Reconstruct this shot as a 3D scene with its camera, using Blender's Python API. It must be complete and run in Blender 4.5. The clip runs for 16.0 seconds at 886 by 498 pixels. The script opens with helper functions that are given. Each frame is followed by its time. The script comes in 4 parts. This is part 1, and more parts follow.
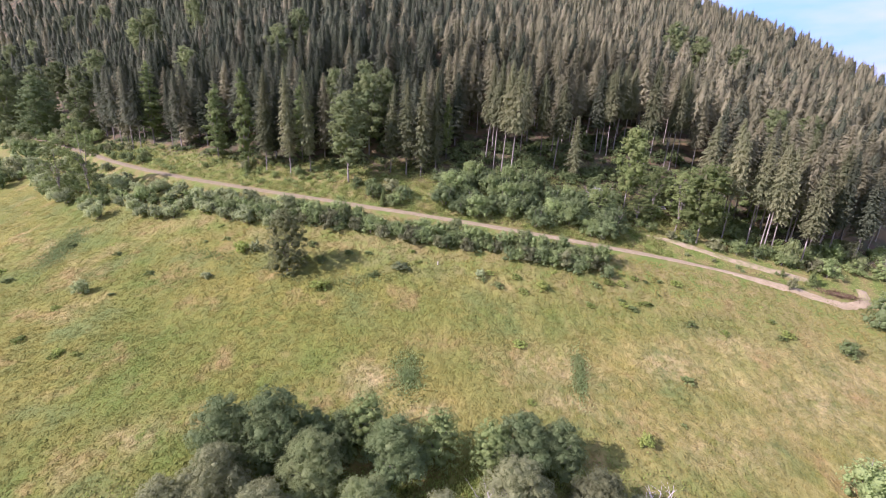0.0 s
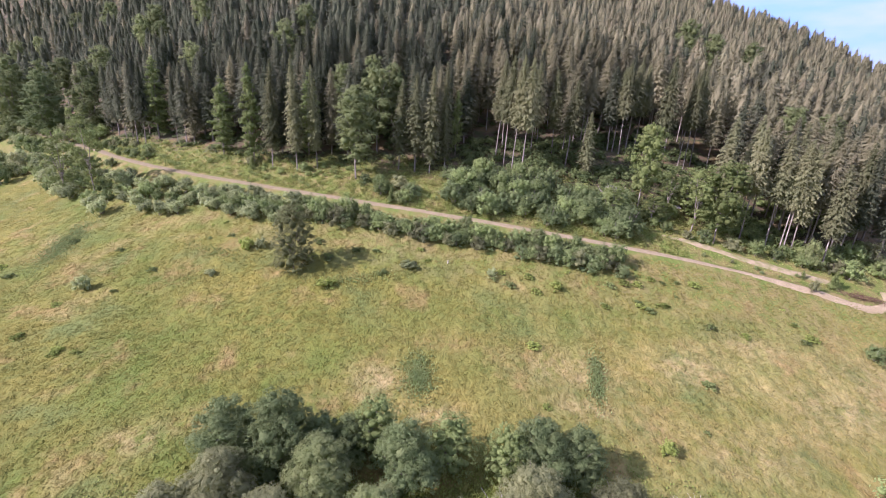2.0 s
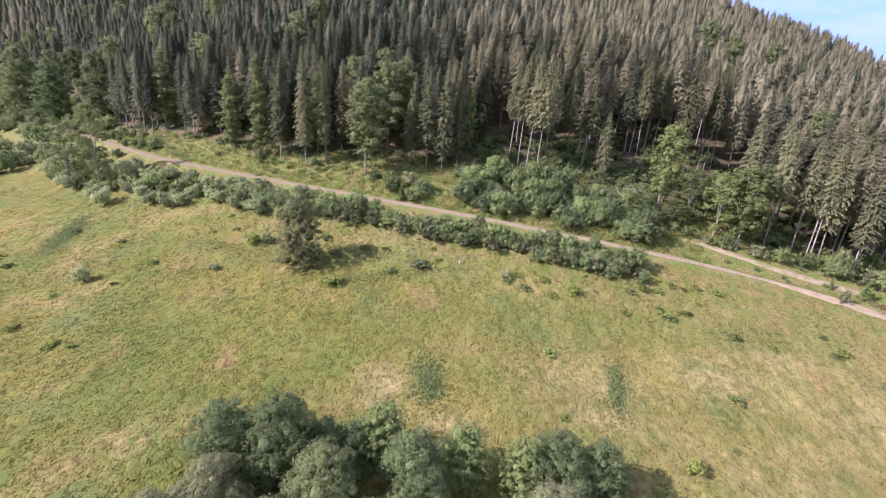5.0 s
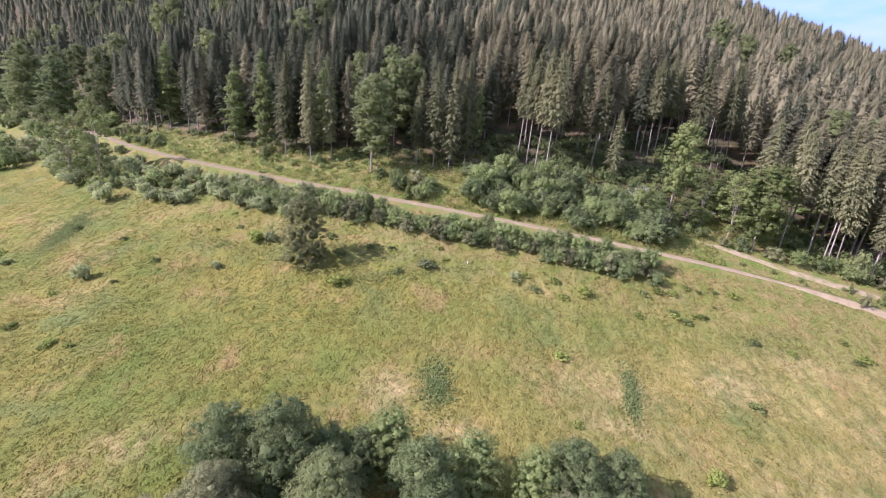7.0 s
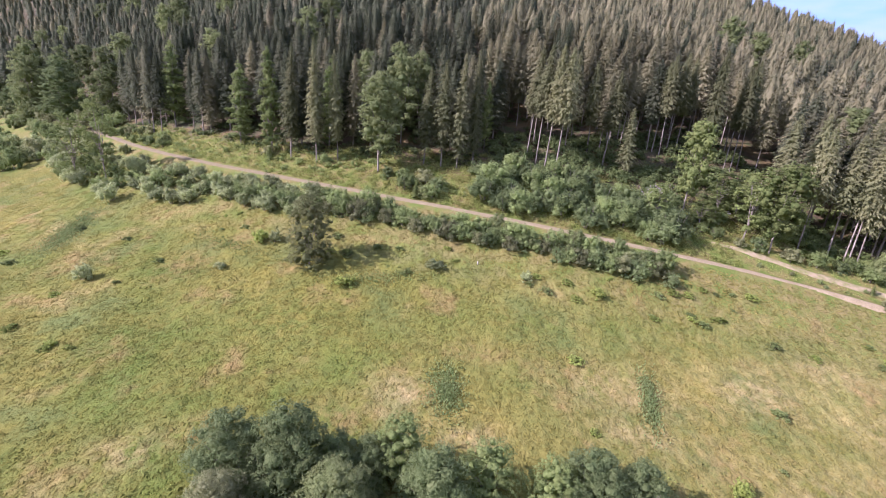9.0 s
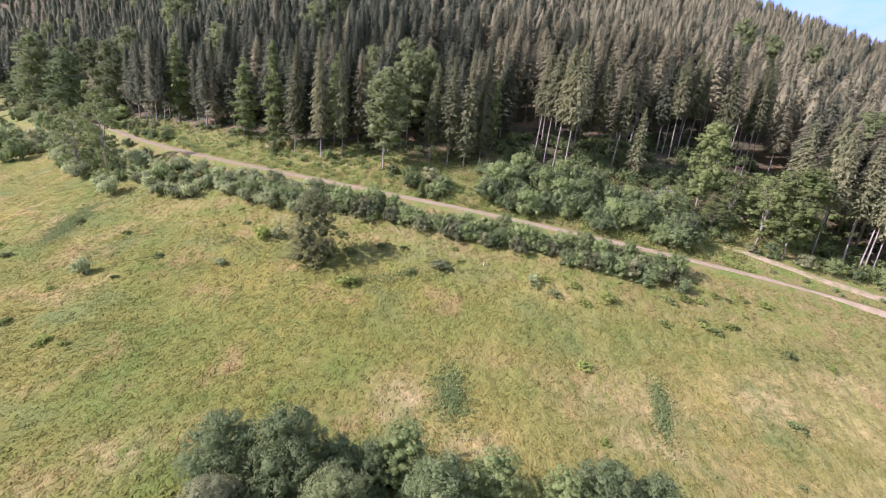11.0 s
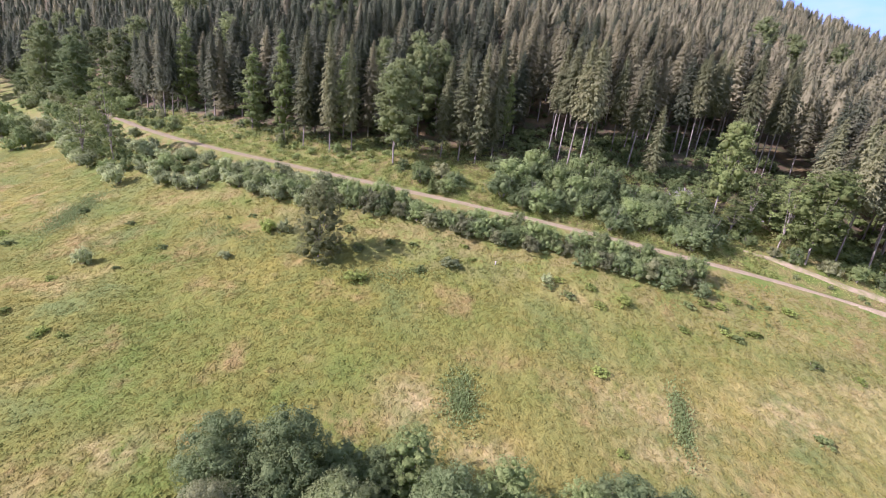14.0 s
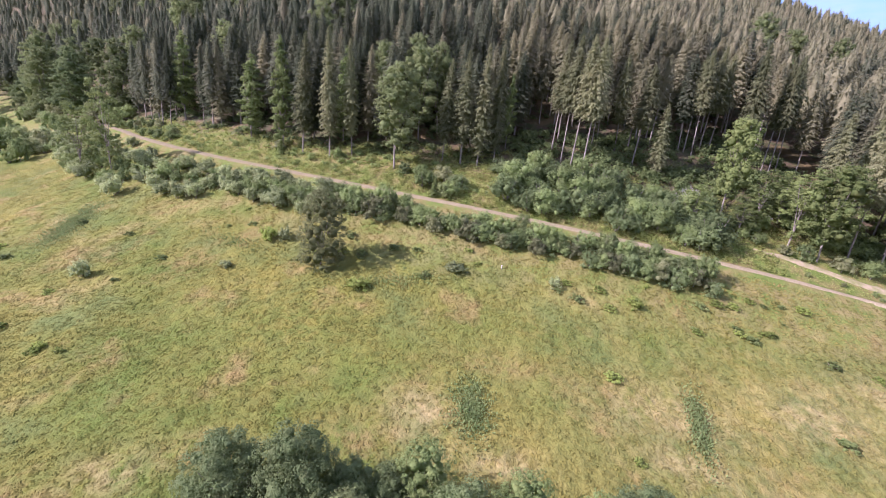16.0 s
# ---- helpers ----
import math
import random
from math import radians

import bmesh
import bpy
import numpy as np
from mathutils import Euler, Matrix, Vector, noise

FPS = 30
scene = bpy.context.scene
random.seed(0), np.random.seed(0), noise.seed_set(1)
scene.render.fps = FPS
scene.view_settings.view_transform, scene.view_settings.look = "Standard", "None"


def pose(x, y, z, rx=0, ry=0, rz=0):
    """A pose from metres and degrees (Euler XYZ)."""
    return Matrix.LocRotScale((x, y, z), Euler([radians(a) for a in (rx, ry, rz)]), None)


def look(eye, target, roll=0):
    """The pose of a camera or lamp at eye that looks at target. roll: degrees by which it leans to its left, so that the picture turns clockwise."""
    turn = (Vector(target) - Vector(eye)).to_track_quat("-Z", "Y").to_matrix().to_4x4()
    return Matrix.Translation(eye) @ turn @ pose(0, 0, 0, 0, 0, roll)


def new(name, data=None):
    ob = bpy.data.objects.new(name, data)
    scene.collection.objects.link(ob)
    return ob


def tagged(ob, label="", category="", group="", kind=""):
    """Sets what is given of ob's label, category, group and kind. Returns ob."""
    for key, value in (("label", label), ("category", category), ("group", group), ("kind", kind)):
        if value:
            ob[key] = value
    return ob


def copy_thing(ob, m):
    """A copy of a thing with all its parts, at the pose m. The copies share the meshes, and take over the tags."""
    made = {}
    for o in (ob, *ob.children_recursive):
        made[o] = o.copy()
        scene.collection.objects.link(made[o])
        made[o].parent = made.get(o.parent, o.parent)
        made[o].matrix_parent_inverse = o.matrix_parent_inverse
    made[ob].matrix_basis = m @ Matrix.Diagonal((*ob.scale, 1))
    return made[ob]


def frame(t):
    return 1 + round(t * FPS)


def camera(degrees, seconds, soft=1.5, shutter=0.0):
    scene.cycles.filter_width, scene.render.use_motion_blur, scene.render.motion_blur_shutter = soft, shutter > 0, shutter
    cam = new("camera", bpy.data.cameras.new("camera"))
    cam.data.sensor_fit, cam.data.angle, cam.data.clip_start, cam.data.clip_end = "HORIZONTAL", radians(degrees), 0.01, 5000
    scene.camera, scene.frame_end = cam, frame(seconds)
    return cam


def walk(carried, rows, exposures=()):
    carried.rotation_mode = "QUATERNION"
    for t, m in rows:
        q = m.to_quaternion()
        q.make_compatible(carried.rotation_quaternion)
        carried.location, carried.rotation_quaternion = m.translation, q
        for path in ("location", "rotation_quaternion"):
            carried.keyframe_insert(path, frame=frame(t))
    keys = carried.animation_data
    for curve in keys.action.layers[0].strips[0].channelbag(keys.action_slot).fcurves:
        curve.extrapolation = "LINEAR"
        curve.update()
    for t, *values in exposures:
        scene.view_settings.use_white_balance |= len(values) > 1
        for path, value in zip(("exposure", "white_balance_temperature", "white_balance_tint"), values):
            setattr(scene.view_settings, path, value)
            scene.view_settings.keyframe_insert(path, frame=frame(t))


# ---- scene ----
cam = camera(90.92, 16.0, soft=1.0)
# seconds; place in metres; turn in degrees
PATH = [
    (0.0, -0.002, -5.728, 36.649, 71.736, -3.062, -0.028),
    (0.5, -0.418, -5.081, 36.206, 71.831, -3.150, 0.208),
    (1.0, -0.800, -4.466, 35.802, 71.850, -3.157, 0.331),
    (1.5, -1.105, -3.895, 35.447, 71.852, -3.157, 0.395),
    (2.0, -1.346, -3.330, 35.146, 71.838, -3.324, 0.547),
    (2.5, -1.567, -2.769, 34.877, 71.918, -3.430, 0.705),
    (3.0, -1.784, -2.216, 34.600, 71.972, -3.516, 0.799),
    (3.5, -1.989, -1.650, 34.304, 71.921, -3.789, 1.013),
    (4.0, -2.206, -1.092, 34.015, 71.911, -4.102, 1.239),
    (6.5, -3.299, 1.597, 32.682, 72.047, -4.683, 2.016),
    (7.0, -3.566, 2.114, 32.422, 72.050, -4.700, 2.170),
    (7.5, -3.859, 2.623, 32.160, 72.094, -4.649, 2.298),
    (8.0, -4.123, 3.103, 31.904, 72.155, -4.630, 2.417),
    (8.5, -4.349, 3.602, 31.668, 72.221, -4.562, 2.552),
    (9.0, -4.559, 4.092, 31.443, 72.238, -4.614, 2.698),
    (11.5, -5.344, 6.372, 30.431, 72.266, -5.841, 3.380),
    (12.0, -5.426, 6.790, 30.271, 72.113, -6.125, 3.476),
    (12.5, -5.611, 7.205, 30.135, 72.117, -6.115, 3.785),
    (13.0, -5.823, 7.593, 29.959, 72.102, -6.760, 4.012),
    (13.5, -5.975, 7.968, 29.752, 71.996, -6.402, 3.897),
    (14.0, -6.201, 8.415, 29.559, 71.941, -6.438, 4.363),
    (14.5, -6.429, 8.815, 29.405, 72.107, -5.789, 4.042),
    (15.0, -6.544, 9.200, 29.310, 72.207, -5.611, 3.731),
    (15.5, -6.716, 9.590, 29.246, 72.295, -5.361, 3.808),
    (16.0, -7.009, 9.974, 29.173, 72.439, -5.292, 4.090),
]
walk(cam, [(t, pose(x, y, z, rx, ry, rz)) for t, x, y, z, rx, ry, rz in PATH], [(0.0, 1.77, 5350, 56), (16.0, 1.83, 5300, 56)])

# ---- world, sun, exposure ----
SUN_EL, SUN_AZ = radians(34.5), math.atan2(-0.955, -0.297)
world = bpy.data.worlds.new("sky")
scene.world = world
world.use_nodes = True
wn, wl = world.node_tree.nodes, world.node_tree.links
sky = wn.new("ShaderNodeTexSky")
sky.sky_type, sky.sun_disc, sky.sun_elevation, sky.sun_rotation = "NISHITA", False, SUN_EL, SUN_AZ
sky.altitude, sky.air_density, sky.dust_density, sky.ozone_density = 1500, 1.0, 0.12, 2.0
wcoord, wmap, wnoise, wramp, wmix = (wn.new("ShaderNode" + k) for k in ("TexCoord", "Mapping", "TexNoise", "ValToRGB", "MixRGB"))
wmap.inputs["Scale"].default_value = (1.0, 1.0, 3.2)
wnoise.inputs["Scale"].default_value, wnoise.inputs["Detail"].default_value = 2.6, 7
wramp.color_ramp.elements[0].position, wramp.color_ramp.elements[1].position = 0.37, 0.58
wmix.inputs["Color2"].default_value = (2.1, 2.2, 2.35, 1)
wl.new(wcoord.outputs["Generated"], wmap.inputs["Vector"])
wl.new(wmap.outputs[0], wnoise.inputs["Vector"])
wl.new(wnoise.outputs["Fac"], wramp.inputs[0])
wl.new(wramp.outputs[0], wmix.inputs["Fac"])
haze = wn.new("ShaderNodeMixRGB")  # the sky never gets brighter than its thin haze
haze.blend_type, haze.inputs["Fac"].default_value, haze.inputs["Color2"].default_value = "DARKEN", 1.0, (1.05, 1.85, 2.65, 1)
wl.new(sky.outputs[0], haze.inputs["Color1"])
wl.new(haze.outputs[0], wmix.inputs["Color1"])
wl.new(wmix.outputs[0], wn["Background"].inputs["Color"])
wn["Background"].inputs["Strength"].default_value = 0.135

sun = new("sun", bpy.data.lights.new("sun", "SUN"))
sun.data.energy, sun.data.angle, sun.data.color = 3.2, radians(0.6), (1.0, 0.92, 0.80)
SUN_WAY = Vector((math.cos(SUN_EL) * math.sin(SUN_AZ), math.cos(SUN_EL) * math.cos(SUN_AZ), math.sin(SUN_EL)))
sun.matrix_world = look(SUN_WAY * 300, (0, 0, 0))

# ---- materials ----


def material(name, rough=0.8):
    m = bpy.data.materials.new(name)
    m.use_nodes = True
    n, l = m.node_tree.nodes, m.node_tree.links
    b = n["Principled BSDF"]
    b.inputs["Roughness"].default_value = rough
    b.inputs["Specular IOR Level"].default_value = 0.25
    return m, n, l, b


def noise_fac(n, l, scale, detail=3, lo=0.35, hi=0.65, rough=0.55, stretch=None):
    """Noise in metres of the world, spread to 0..1."""
    geo = n.new("ShaderNodeNewGeometry")
    t = n.new("ShaderNodeTexNoise")
    t.inputs["Scale"].default_value, t.inputs["Detail"].default_value, t.inputs["Roughness"].default_value = scale, detail, rough
    if stretch:
        mp = n.new("ShaderNodeMapping")
        mp.inputs["Scale"].default_value, mp.inputs["Rotation"].default_value = stretch, (0, 0, 0.4)
        l.new(geo.outputs["Position"], mp.inputs["Vector"])
        l.new(mp.outputs[0], t.inputs["Vector"])
    else:
        l.new(geo.outputs["Position"], t.inputs["Vector"])
    r = n.new("ShaderNodeMapRange")
    r.inputs["From Min"].default_value, r.inputs["From Max"].default_value = lo, hi
    l.new(t.outputs["Fac"], r.inputs["Value"])
    return r.outputs[0]


def mix(n, l, fac, a, b, mode="MIX"):
    m = n.new("ShaderNodeMixRGB")
    m.blend_type = mode
    for key, v in (("Fac", fac), ("Color1", a), ("Color2", b)):
        if isinstance(v, (int, float)):
            m.inputs[key].default_value = v
        elif isinstance(v, tuple):
            m.inputs[key].default_value = (*v, 1)
        else:
            l.new(v, m.inputs[key])
    return m.outputs[0]


def island(n):
    return n.new("ShaderNodeNewGeometry").outputs["Random Per Island"]


def bump(n, l, b, height, strength, distance):
    k = n.new("ShaderNodeBump")
    k.inputs["Strength"].default_value, k.inputs["Distance"].default_value = strength, distance
    l.new(height, k.inputs["Height"])
    l.new(k.outputs[0], b.inputs["Normal"])


def translucent(n, l, b, colour, share):
    """Lets some of the light through a thin leaf or blade."""
    tr, ms = n.new("ShaderNodeBsdfTranslucent"), n.new("ShaderNodeMixShader")
    ms.inputs[0].default_value = share
    l.new(colour, tr.inputs["Color"])
    l.new(b.outputs[0], ms.inputs[1])
    l.new(tr.outputs[0], ms.inputs[2])
    l.new(ms.outputs[0], n["Material Output"].inputs["Surface"])


def meadow_colour(n, l):
    """Mown and grown grass: fresh green, yellowed and straw, in drifts of some metres."""
    wide = noise_fac(n, l, 0.035, 4, 0.40, 0.60)
    mid = noise_fac(n, l, 0.16, 4, 0.40, 0.66)
    small = noise_fac(n, l, 0.75, 4, 0.42, 0.66)
    tussock = noise_fac(n, l, 0.33, 4, 0.50, 0.68, 0.6)
    c = mix(n, l, wide, GRASS_GREEN, GRASS_YELLOW)
    c = mix(n, l, mid, c, GRASS_OLIVE)
    straw = noise_fac(n, l, 0.07, 5, 0.56, 0.80, 0.62)
    c = mix(n, l, straw, c, GRASS_STRAW)
    # drier towards the eastern end, and painted brighter there for the sun's angle
    sep, east = n.new("ShaderNodeSeparateXYZ"), n.new("ShaderNodeMapRange")
    l.new(n.new("ShaderNodeNewGeometry").outputs["Position"], sep.inputs[0])
    l.new(sep.outputs["X"], east.inputs["Value"])
    for key, v in (("From Min", -15), ("From Max", 62), ("To Min", 0.0), ("To Max", 0.95)):
        east.inputs[key].default_value = v
    patchy = mix(n, l, noise_fac(n, l, 0.22, 5, 0.3, 0.75, 0.65), (0, 0, 0), east.outputs[0])
    c = mix(n, l, patchy, c, GRASS_DRY_LIT)
    red = noise_fac(n, l, 0.09, 5, 0.55, 0.70, 0.62)
    c = mix(n, l, red, c, GRASS_RUST)
    c = mix(n, l, noise_fac(n, l, 0.075, 5, 0.52, 0.66, 0.62), c, GRASS_GREY)
    for key, tint in (("lush", GRASS_GREEN), ("rust", GRASS_RUST), ("straw", GRASS_STRAW)):
        drift = n.new("ShaderNodeAttribute")
        drift.attribute_name = key
        fray = mix(n, l, noise_fac(n, l, 0.5, 4, 0.36, 0.60, 0.65), (0, 0, 0), drift.outputs["Fac"])
        c = mix(n, l, fray, c, tint)
    c = mix(n, l, tussock, c, mix(n, l, 0.34, c, GRASS_DARK))
    return mix(n, l, small, c, mix(n, l, 0.40, c, GRASS_DARK))


GRASS_GREEN, GRASS_YELLOW, GRASS_OLIVE = (0.104, 0.144, 0.020), (0.222, 0.193, 0.033), (0.162, 0.154, 0.026)
GRASS_DRY_LIT = (0.355, 0.300, 0.092)
GRASS_GREY = (0.118, 0.150, 0.034)
GRASS_STRAW, GRASS_RUST, GRASS_DARK = (0.385, 0.302, 0.116), (0.300, 0.205, 0.070), (0.090, 0.110, 0.022)


def grass_material(name, blades):
    m, n, l, b = material(name, 0.85)
    b.inputs["Specular IOR Level"].default_value = 0.08
    c = meadow_colour(n, l)
    if blades:
        c = mix(n, l, island(n), mix(n, l, 0.12, c, GRASS_DARK), mix(n, l, 0.3, c, GRASS_YELLOW))
    l.new(c, b.inputs["Base Color"])
    if blades:
        translucent(n, l, b, c, 0.25)
    return m, n, l, b


m_blade = grass_material("grass_blades", True)[0]
m_ground, n, l, b = grass_material("meadow_soil_and_turf", False)
turf = b.inputs["Base Color"].links[0].from_socket
att = n.new("ShaderNodeAttribute")
att.attribute_name = "litter_and_shade"
litter = mix(n, l, noise_fac(n, l, 0.35, 5, 0.4, 0.65), (0.095, 0.072, 0.038), (0.062, 0.080, 0.026))
litter = mix(n, l, noise_fac(n, l, 0.12, 4, 0.50, 0.64), litter, (0.150, 0.114, 0.046))
verge = n.new("ShaderNodeAttribute")
verge.attribute_name = "verge"
vg = mix(n, l, noise_fac(n, l, 0.3, 4, 0.4, 0.62), (0.128, 0.172, 0.030), (0.225, 0.185, 0.060))
c = mix(n, l, 0.14, mix(n, l, verge.outputs["Fac"], turf, vg), GRASS_DARK)  # thatch between the tufts
c = mix(n, l, att.outputs["Fac"], c, litter)
l.new(c, b.inputs["Base Color"])
tufts = mix(n, l, 0.38, noise_fac(n, l, 1.1, 4, 0.25, 0.75), noise_fac(n, l, 3.1, 5, 0.25, 0.75, 0.65))
bump(n, l, b, tufts, 0.7, 0.3)


def leaf_material(name, dark, light, warm, scale=0.14, gloss=0.7):
    """Leaves that differ a little one by one, tree by tree and in drifts over the slope."""
    m, n, l, b = material(name, gloss)
    b.inputs["Specular IOR Level"].default_value = 0.08
    c = mix(n, l, island(n), dark, light)
    # each tree has a tone of its own, in a joined stand by the stand's own values
    tone, stand = n.new("ShaderNodeAttribute"), n.new("ShaderNodeAttribute")
    tone.attribute_name, stand.attribute_name = "tone", "stand"
    tree = mix(n, l, stand.outputs["Fac"], n.new("ShaderNodeObjectInfo").outputs["Random"], tone.outputs["Fac"])
    c = mix(n, l, noise_fac(n, l, scale, 2, 0.38, 0.62), c, mix(n, l, island(n), warm, light))
    c = mix(n, l, noise_fac(n, l, 3.2, 3, 0.42, 0.62), c, mix(n, l, 0.6, c, dark))
    c = mix(n, l, mix(n, l, 0.55, (0, 0, 0), tree), c, mix(n, l, 0.5, c, warm))
    bump(n, l, b, noise_fac(n, l, 3.6, 4, 0.2, 0.8), 0.8, 0.25)
    h = n.new("ShaderNodeHueSaturation")
    v = n.new("ShaderNodeMapRange")
    v.inputs["To Min"].default_value, v.inputs["To Max"].default_value = 0.70, 1.32
    l.new(tree, v.inputs["Value"])
    l.new(v.outputs[0], h.inputs["Value"])
    l.new(c, h.inputs["Color"])
    l.new(h.outputs[0], b.inputs["Base Color"])
    translucent(n, l, b, h.outputs[0], 0.48)
    return m


m_spruce = leaf_material("spruce_needles", (0.088, 0.118, 0.058), (0.155, 0.182, 0.084), (0.170, 0.165, 0.092), 0.11)
m_spruce_brown = leaf_material("spruce_needles_with_cones", (0.220, 0.228, 0.108), (0.305, 0.304, 0.146), (0.308, 0.278, 0.144), 0.13)
m_nettle = leaf_material("bright_nettle_leaves", (0.190, 0.270, 0.045), (0.340, 0.420, 0.085), (0.330, 0.360, 0.080), 0.4)
m_spruce_olive = leaf_material("olive_spruce_needles", (0.143, 0.170, 0.068), (0.292, 0.319, 0.129), (0.276, 0.266, 0.121), 0.13)
m_green = leaf_material("fresh_green_leaves", (0.146, 0.210, 0.054), (0.257, 0.324, 0.091), (0.243, 0.268, 0.081), 0.3)
m_beech = leaf_material("dull_green_leaves", (0.171, 0.228, 0.076), (0.262, 0.318, 0.107), (0.238, 0.262, 0.093), 0.3)
m_willow = leaf_material("grey_green_willow_leaves", (0.198, 0.220, 0.089), (0.306, 0.333, 0.138), (0.281, 0.292, 0.118), 0.4)
m_alder = leaf_material("dark_green_alder_leaves", (0.129, 0.186, 0.062), (0.214, 0.283, 0.097), (0.195, 0.235, 0.082), 0.4)
m_lone = leaf_material("blackish_green_leaves", (0.085, 0.108, 0.039), (0.155, 0.182, 0.062), (0.160, 0.160, 0.060), 0.4)
m_bush = leaf_material("grey_green_bush_leaves", (0.179, 0.254, 0.077), (0.297, 0.381, 0.119), (0.269, 0.320, 0.100), 0.4)
m_sallow = leaf_material("pale_sallow_leaves", (0.216, 0.270, 0.105), (0.432, 0.505, 0.202), (0.374, 0.410, 0.160), 0.4)
m_column = leaf_material("mid_green_leaves", (0.168, 0.242, 0.068), (0.285, 0.362, 0.104), (0.262, 0.300, 0.089), 0.3)
m_rust = leaf_material("dry_bracken", (0.200, 0.130, 0.070), (0.360, 0.250, 0.140), (0.330, 0.220, 0.110), 0.4)
m_herb = leaf_material("bracken_and_herbs", (0.169, 0.240, 0.046), (0.278, 0.342, 0.080), (0.298, 0.270, 0.078), 0.25)

m_bark, n, l, b = material("grey_brown_bark", 0.9)
l.new(mix(n, l, noise_fac(n, l, 1.6, 4, 0.35, 0.65, 0.6, (3, 3, 0.5)), (0.135, 0.118, 0.078), (0.345, 0.308, 0.225)), b.inputs["Base Color"])
m_dead, n, l, b = material("bleached_dead_wood", 0.9)
l.new(mix(n, l, noise_fac(n, l, 2.0), (0.42, 0.37, 0.31), (0.62, 0.58, 0.52)), b.inputs["Base Color"])

m_road, n, l, b = material("packed_gravel", 0.95)
c = mix(n, l, noise_fac(n, l, 0.5, 5, 0.35, 0.65), (0.288, 0.228, 0.100), (0.418, 0.338, 0.170))
c = mix(n, l, noise_fac(n, l, 6.0, 4, 0.35, 0.7), c, (0.200, 0.170, 0.085))
# the gravel gets darker towards its western end
sep, west = n.new("ShaderNodeSeparateXYZ"), n.new("ShaderNodeMapRange")
l.new(n.new("ShaderNodeNewGeometry").outputs["Position"], sep.inputs[0])
l.new(sep.outputs["X"], west.inputs["Value"])
for key, v in (("From Min", 70), ("From Max", -70), ("To Min", 0.0), ("To Max", 0.8)):
    west.inputs[key].default_value = v
c = mix(n, l, west.outputs[0], c, mix(n, l, noise_fac(n, l, 0.8, 4, 0.35, 0.65), (0.155, 0.132, 0.056), (0.210, 0.174, 0.078)))
l.new(c, b.inputs["Base Color"])
bump(n, l, b, noise_fac(n, l, 5.0, 4, 0.2, 0.8), 0.5, 0.06)
m_sand, n, l, b = material("bare_sandy_earth", 0.95)
c = mix(n, l, noise_fac(n, l, 0.6, 5, 0.38, 0.62), (0.330, 0.265, 0.140), (0.190, 0.190, 0.060))
l.new(c, b.inputs["Base Color"])
bump(n, l, b, noise_fac(n, l, 3.0, 4, 0.2, 0.8), 0.6, 0.1)

# ---- the lie of the land ----


def smooth(a, b, x):
    t = np.clip((x - a) / (b - a), 0, 1)
    return t * t * (3 - 2 * t)


def road_y(x):
    """The forest road's middle line, across the slope."""
    x = np.asarray(x, float)
    q = np.clip(x, -125, 110) / 100
    y = 100.87 - 17.57 * q + 10.84 * q * q - 8.07 * q ** 3 - 0.13 * q ** 4
    return y - 0.655 * np.minimum(x + 125, 0) + 0.05 * np.maximum(x - 110, 0)


def road_z(x):
    x = np.asarray(x, float)
    q = np.clip(x, -125, 110) / 100
    z = 9.73 - 6.68 * q - 5.13 * q * q - 0.08 * q ** 3 + 1.03 * q ** 4
    return z - 0.02 * np.clip(x + 125, -150, 0) - 0.1 * np.clip(x - 110, 0, 150)


def crest(x, y):
    """How far off the hill's ridge lies in each direction."""
    return np.interp(np.degrees(np.arctan2(x, y)), [24, 30, 36, 40, 44, 60], [357, 344, 340, 314, 286, 220])


def ground_z(x, y):
    """Meadow below the road, wooded hillside above it, the valley's other side behind."""
    x, y = np.asarray(x, float), np.asarray(y, float)
    u = y - road_y(x)
    d = np.maximum(np.abs(u) - 2.2, 0) * np.sign(u)
    dn, up = np.clip(d, -100, 0), np.clip(d, 0, 450)
    hill = 0.45 * up + 0.0014 * up * up * smooth(20, -160, x)
    hill = hill - 0.8 * np.clip(np.hypot(x, y) - crest(x, y), 0, 300) * smooth(60, 130, x)
    return road_z(x) + 0.13 * dn - 14 * (1 - np.exp(dn / 30)) + hill + 0.25 * np.clip(-20 - y, 0, 300)


def lattice(x, y, cell, seed):
    """Smooth random heights from 0 to 1, one for each cell of the plan."""
    grid = np.random.default_rng(seed).random((64, 64))
    px, py = x / cell, y / cell
    i, j = np.floor(px).astype(int), np.floor(py).astype(int)
    fx, fy = px - i, py - j
    fx, fy = fx * fx * (3 - 2 * fx), fy * fy * (3 - 2 * fy)
    g = lambda a, b: grid[(i + a) % 64, (j + b) % 64]
    return (g(0, 0) * (1 - fx) + g(1, 0) * fx) * (1 - fy) + (g(0, 1) * (1 - fx) + g(1, 1) * fx) * fy


def tussock_z(x, y):
    """The lumpy top of the matted meadow grass over the soil."""
    x, y = np.asarray(x, float), np.asarray(y, float)
    wx, wy = x + 0.9 * lattice(x, y, 2.3, 3), y + 0.9 * lattice(x, y, 2.3, 4)
    h = 0.26 * lattice(wx, wy, 1.6, 1) + 0.26 * lattice(wx + 0.4 * wy, wy, 1.0, 2)
    return h * (0.45 + 0.75 * lattice(x, y, 9.0, 5)) * smooth(-2.4, -6.0, y - road_y(x)) * (np.abs(x) < 110) * (y > 30)


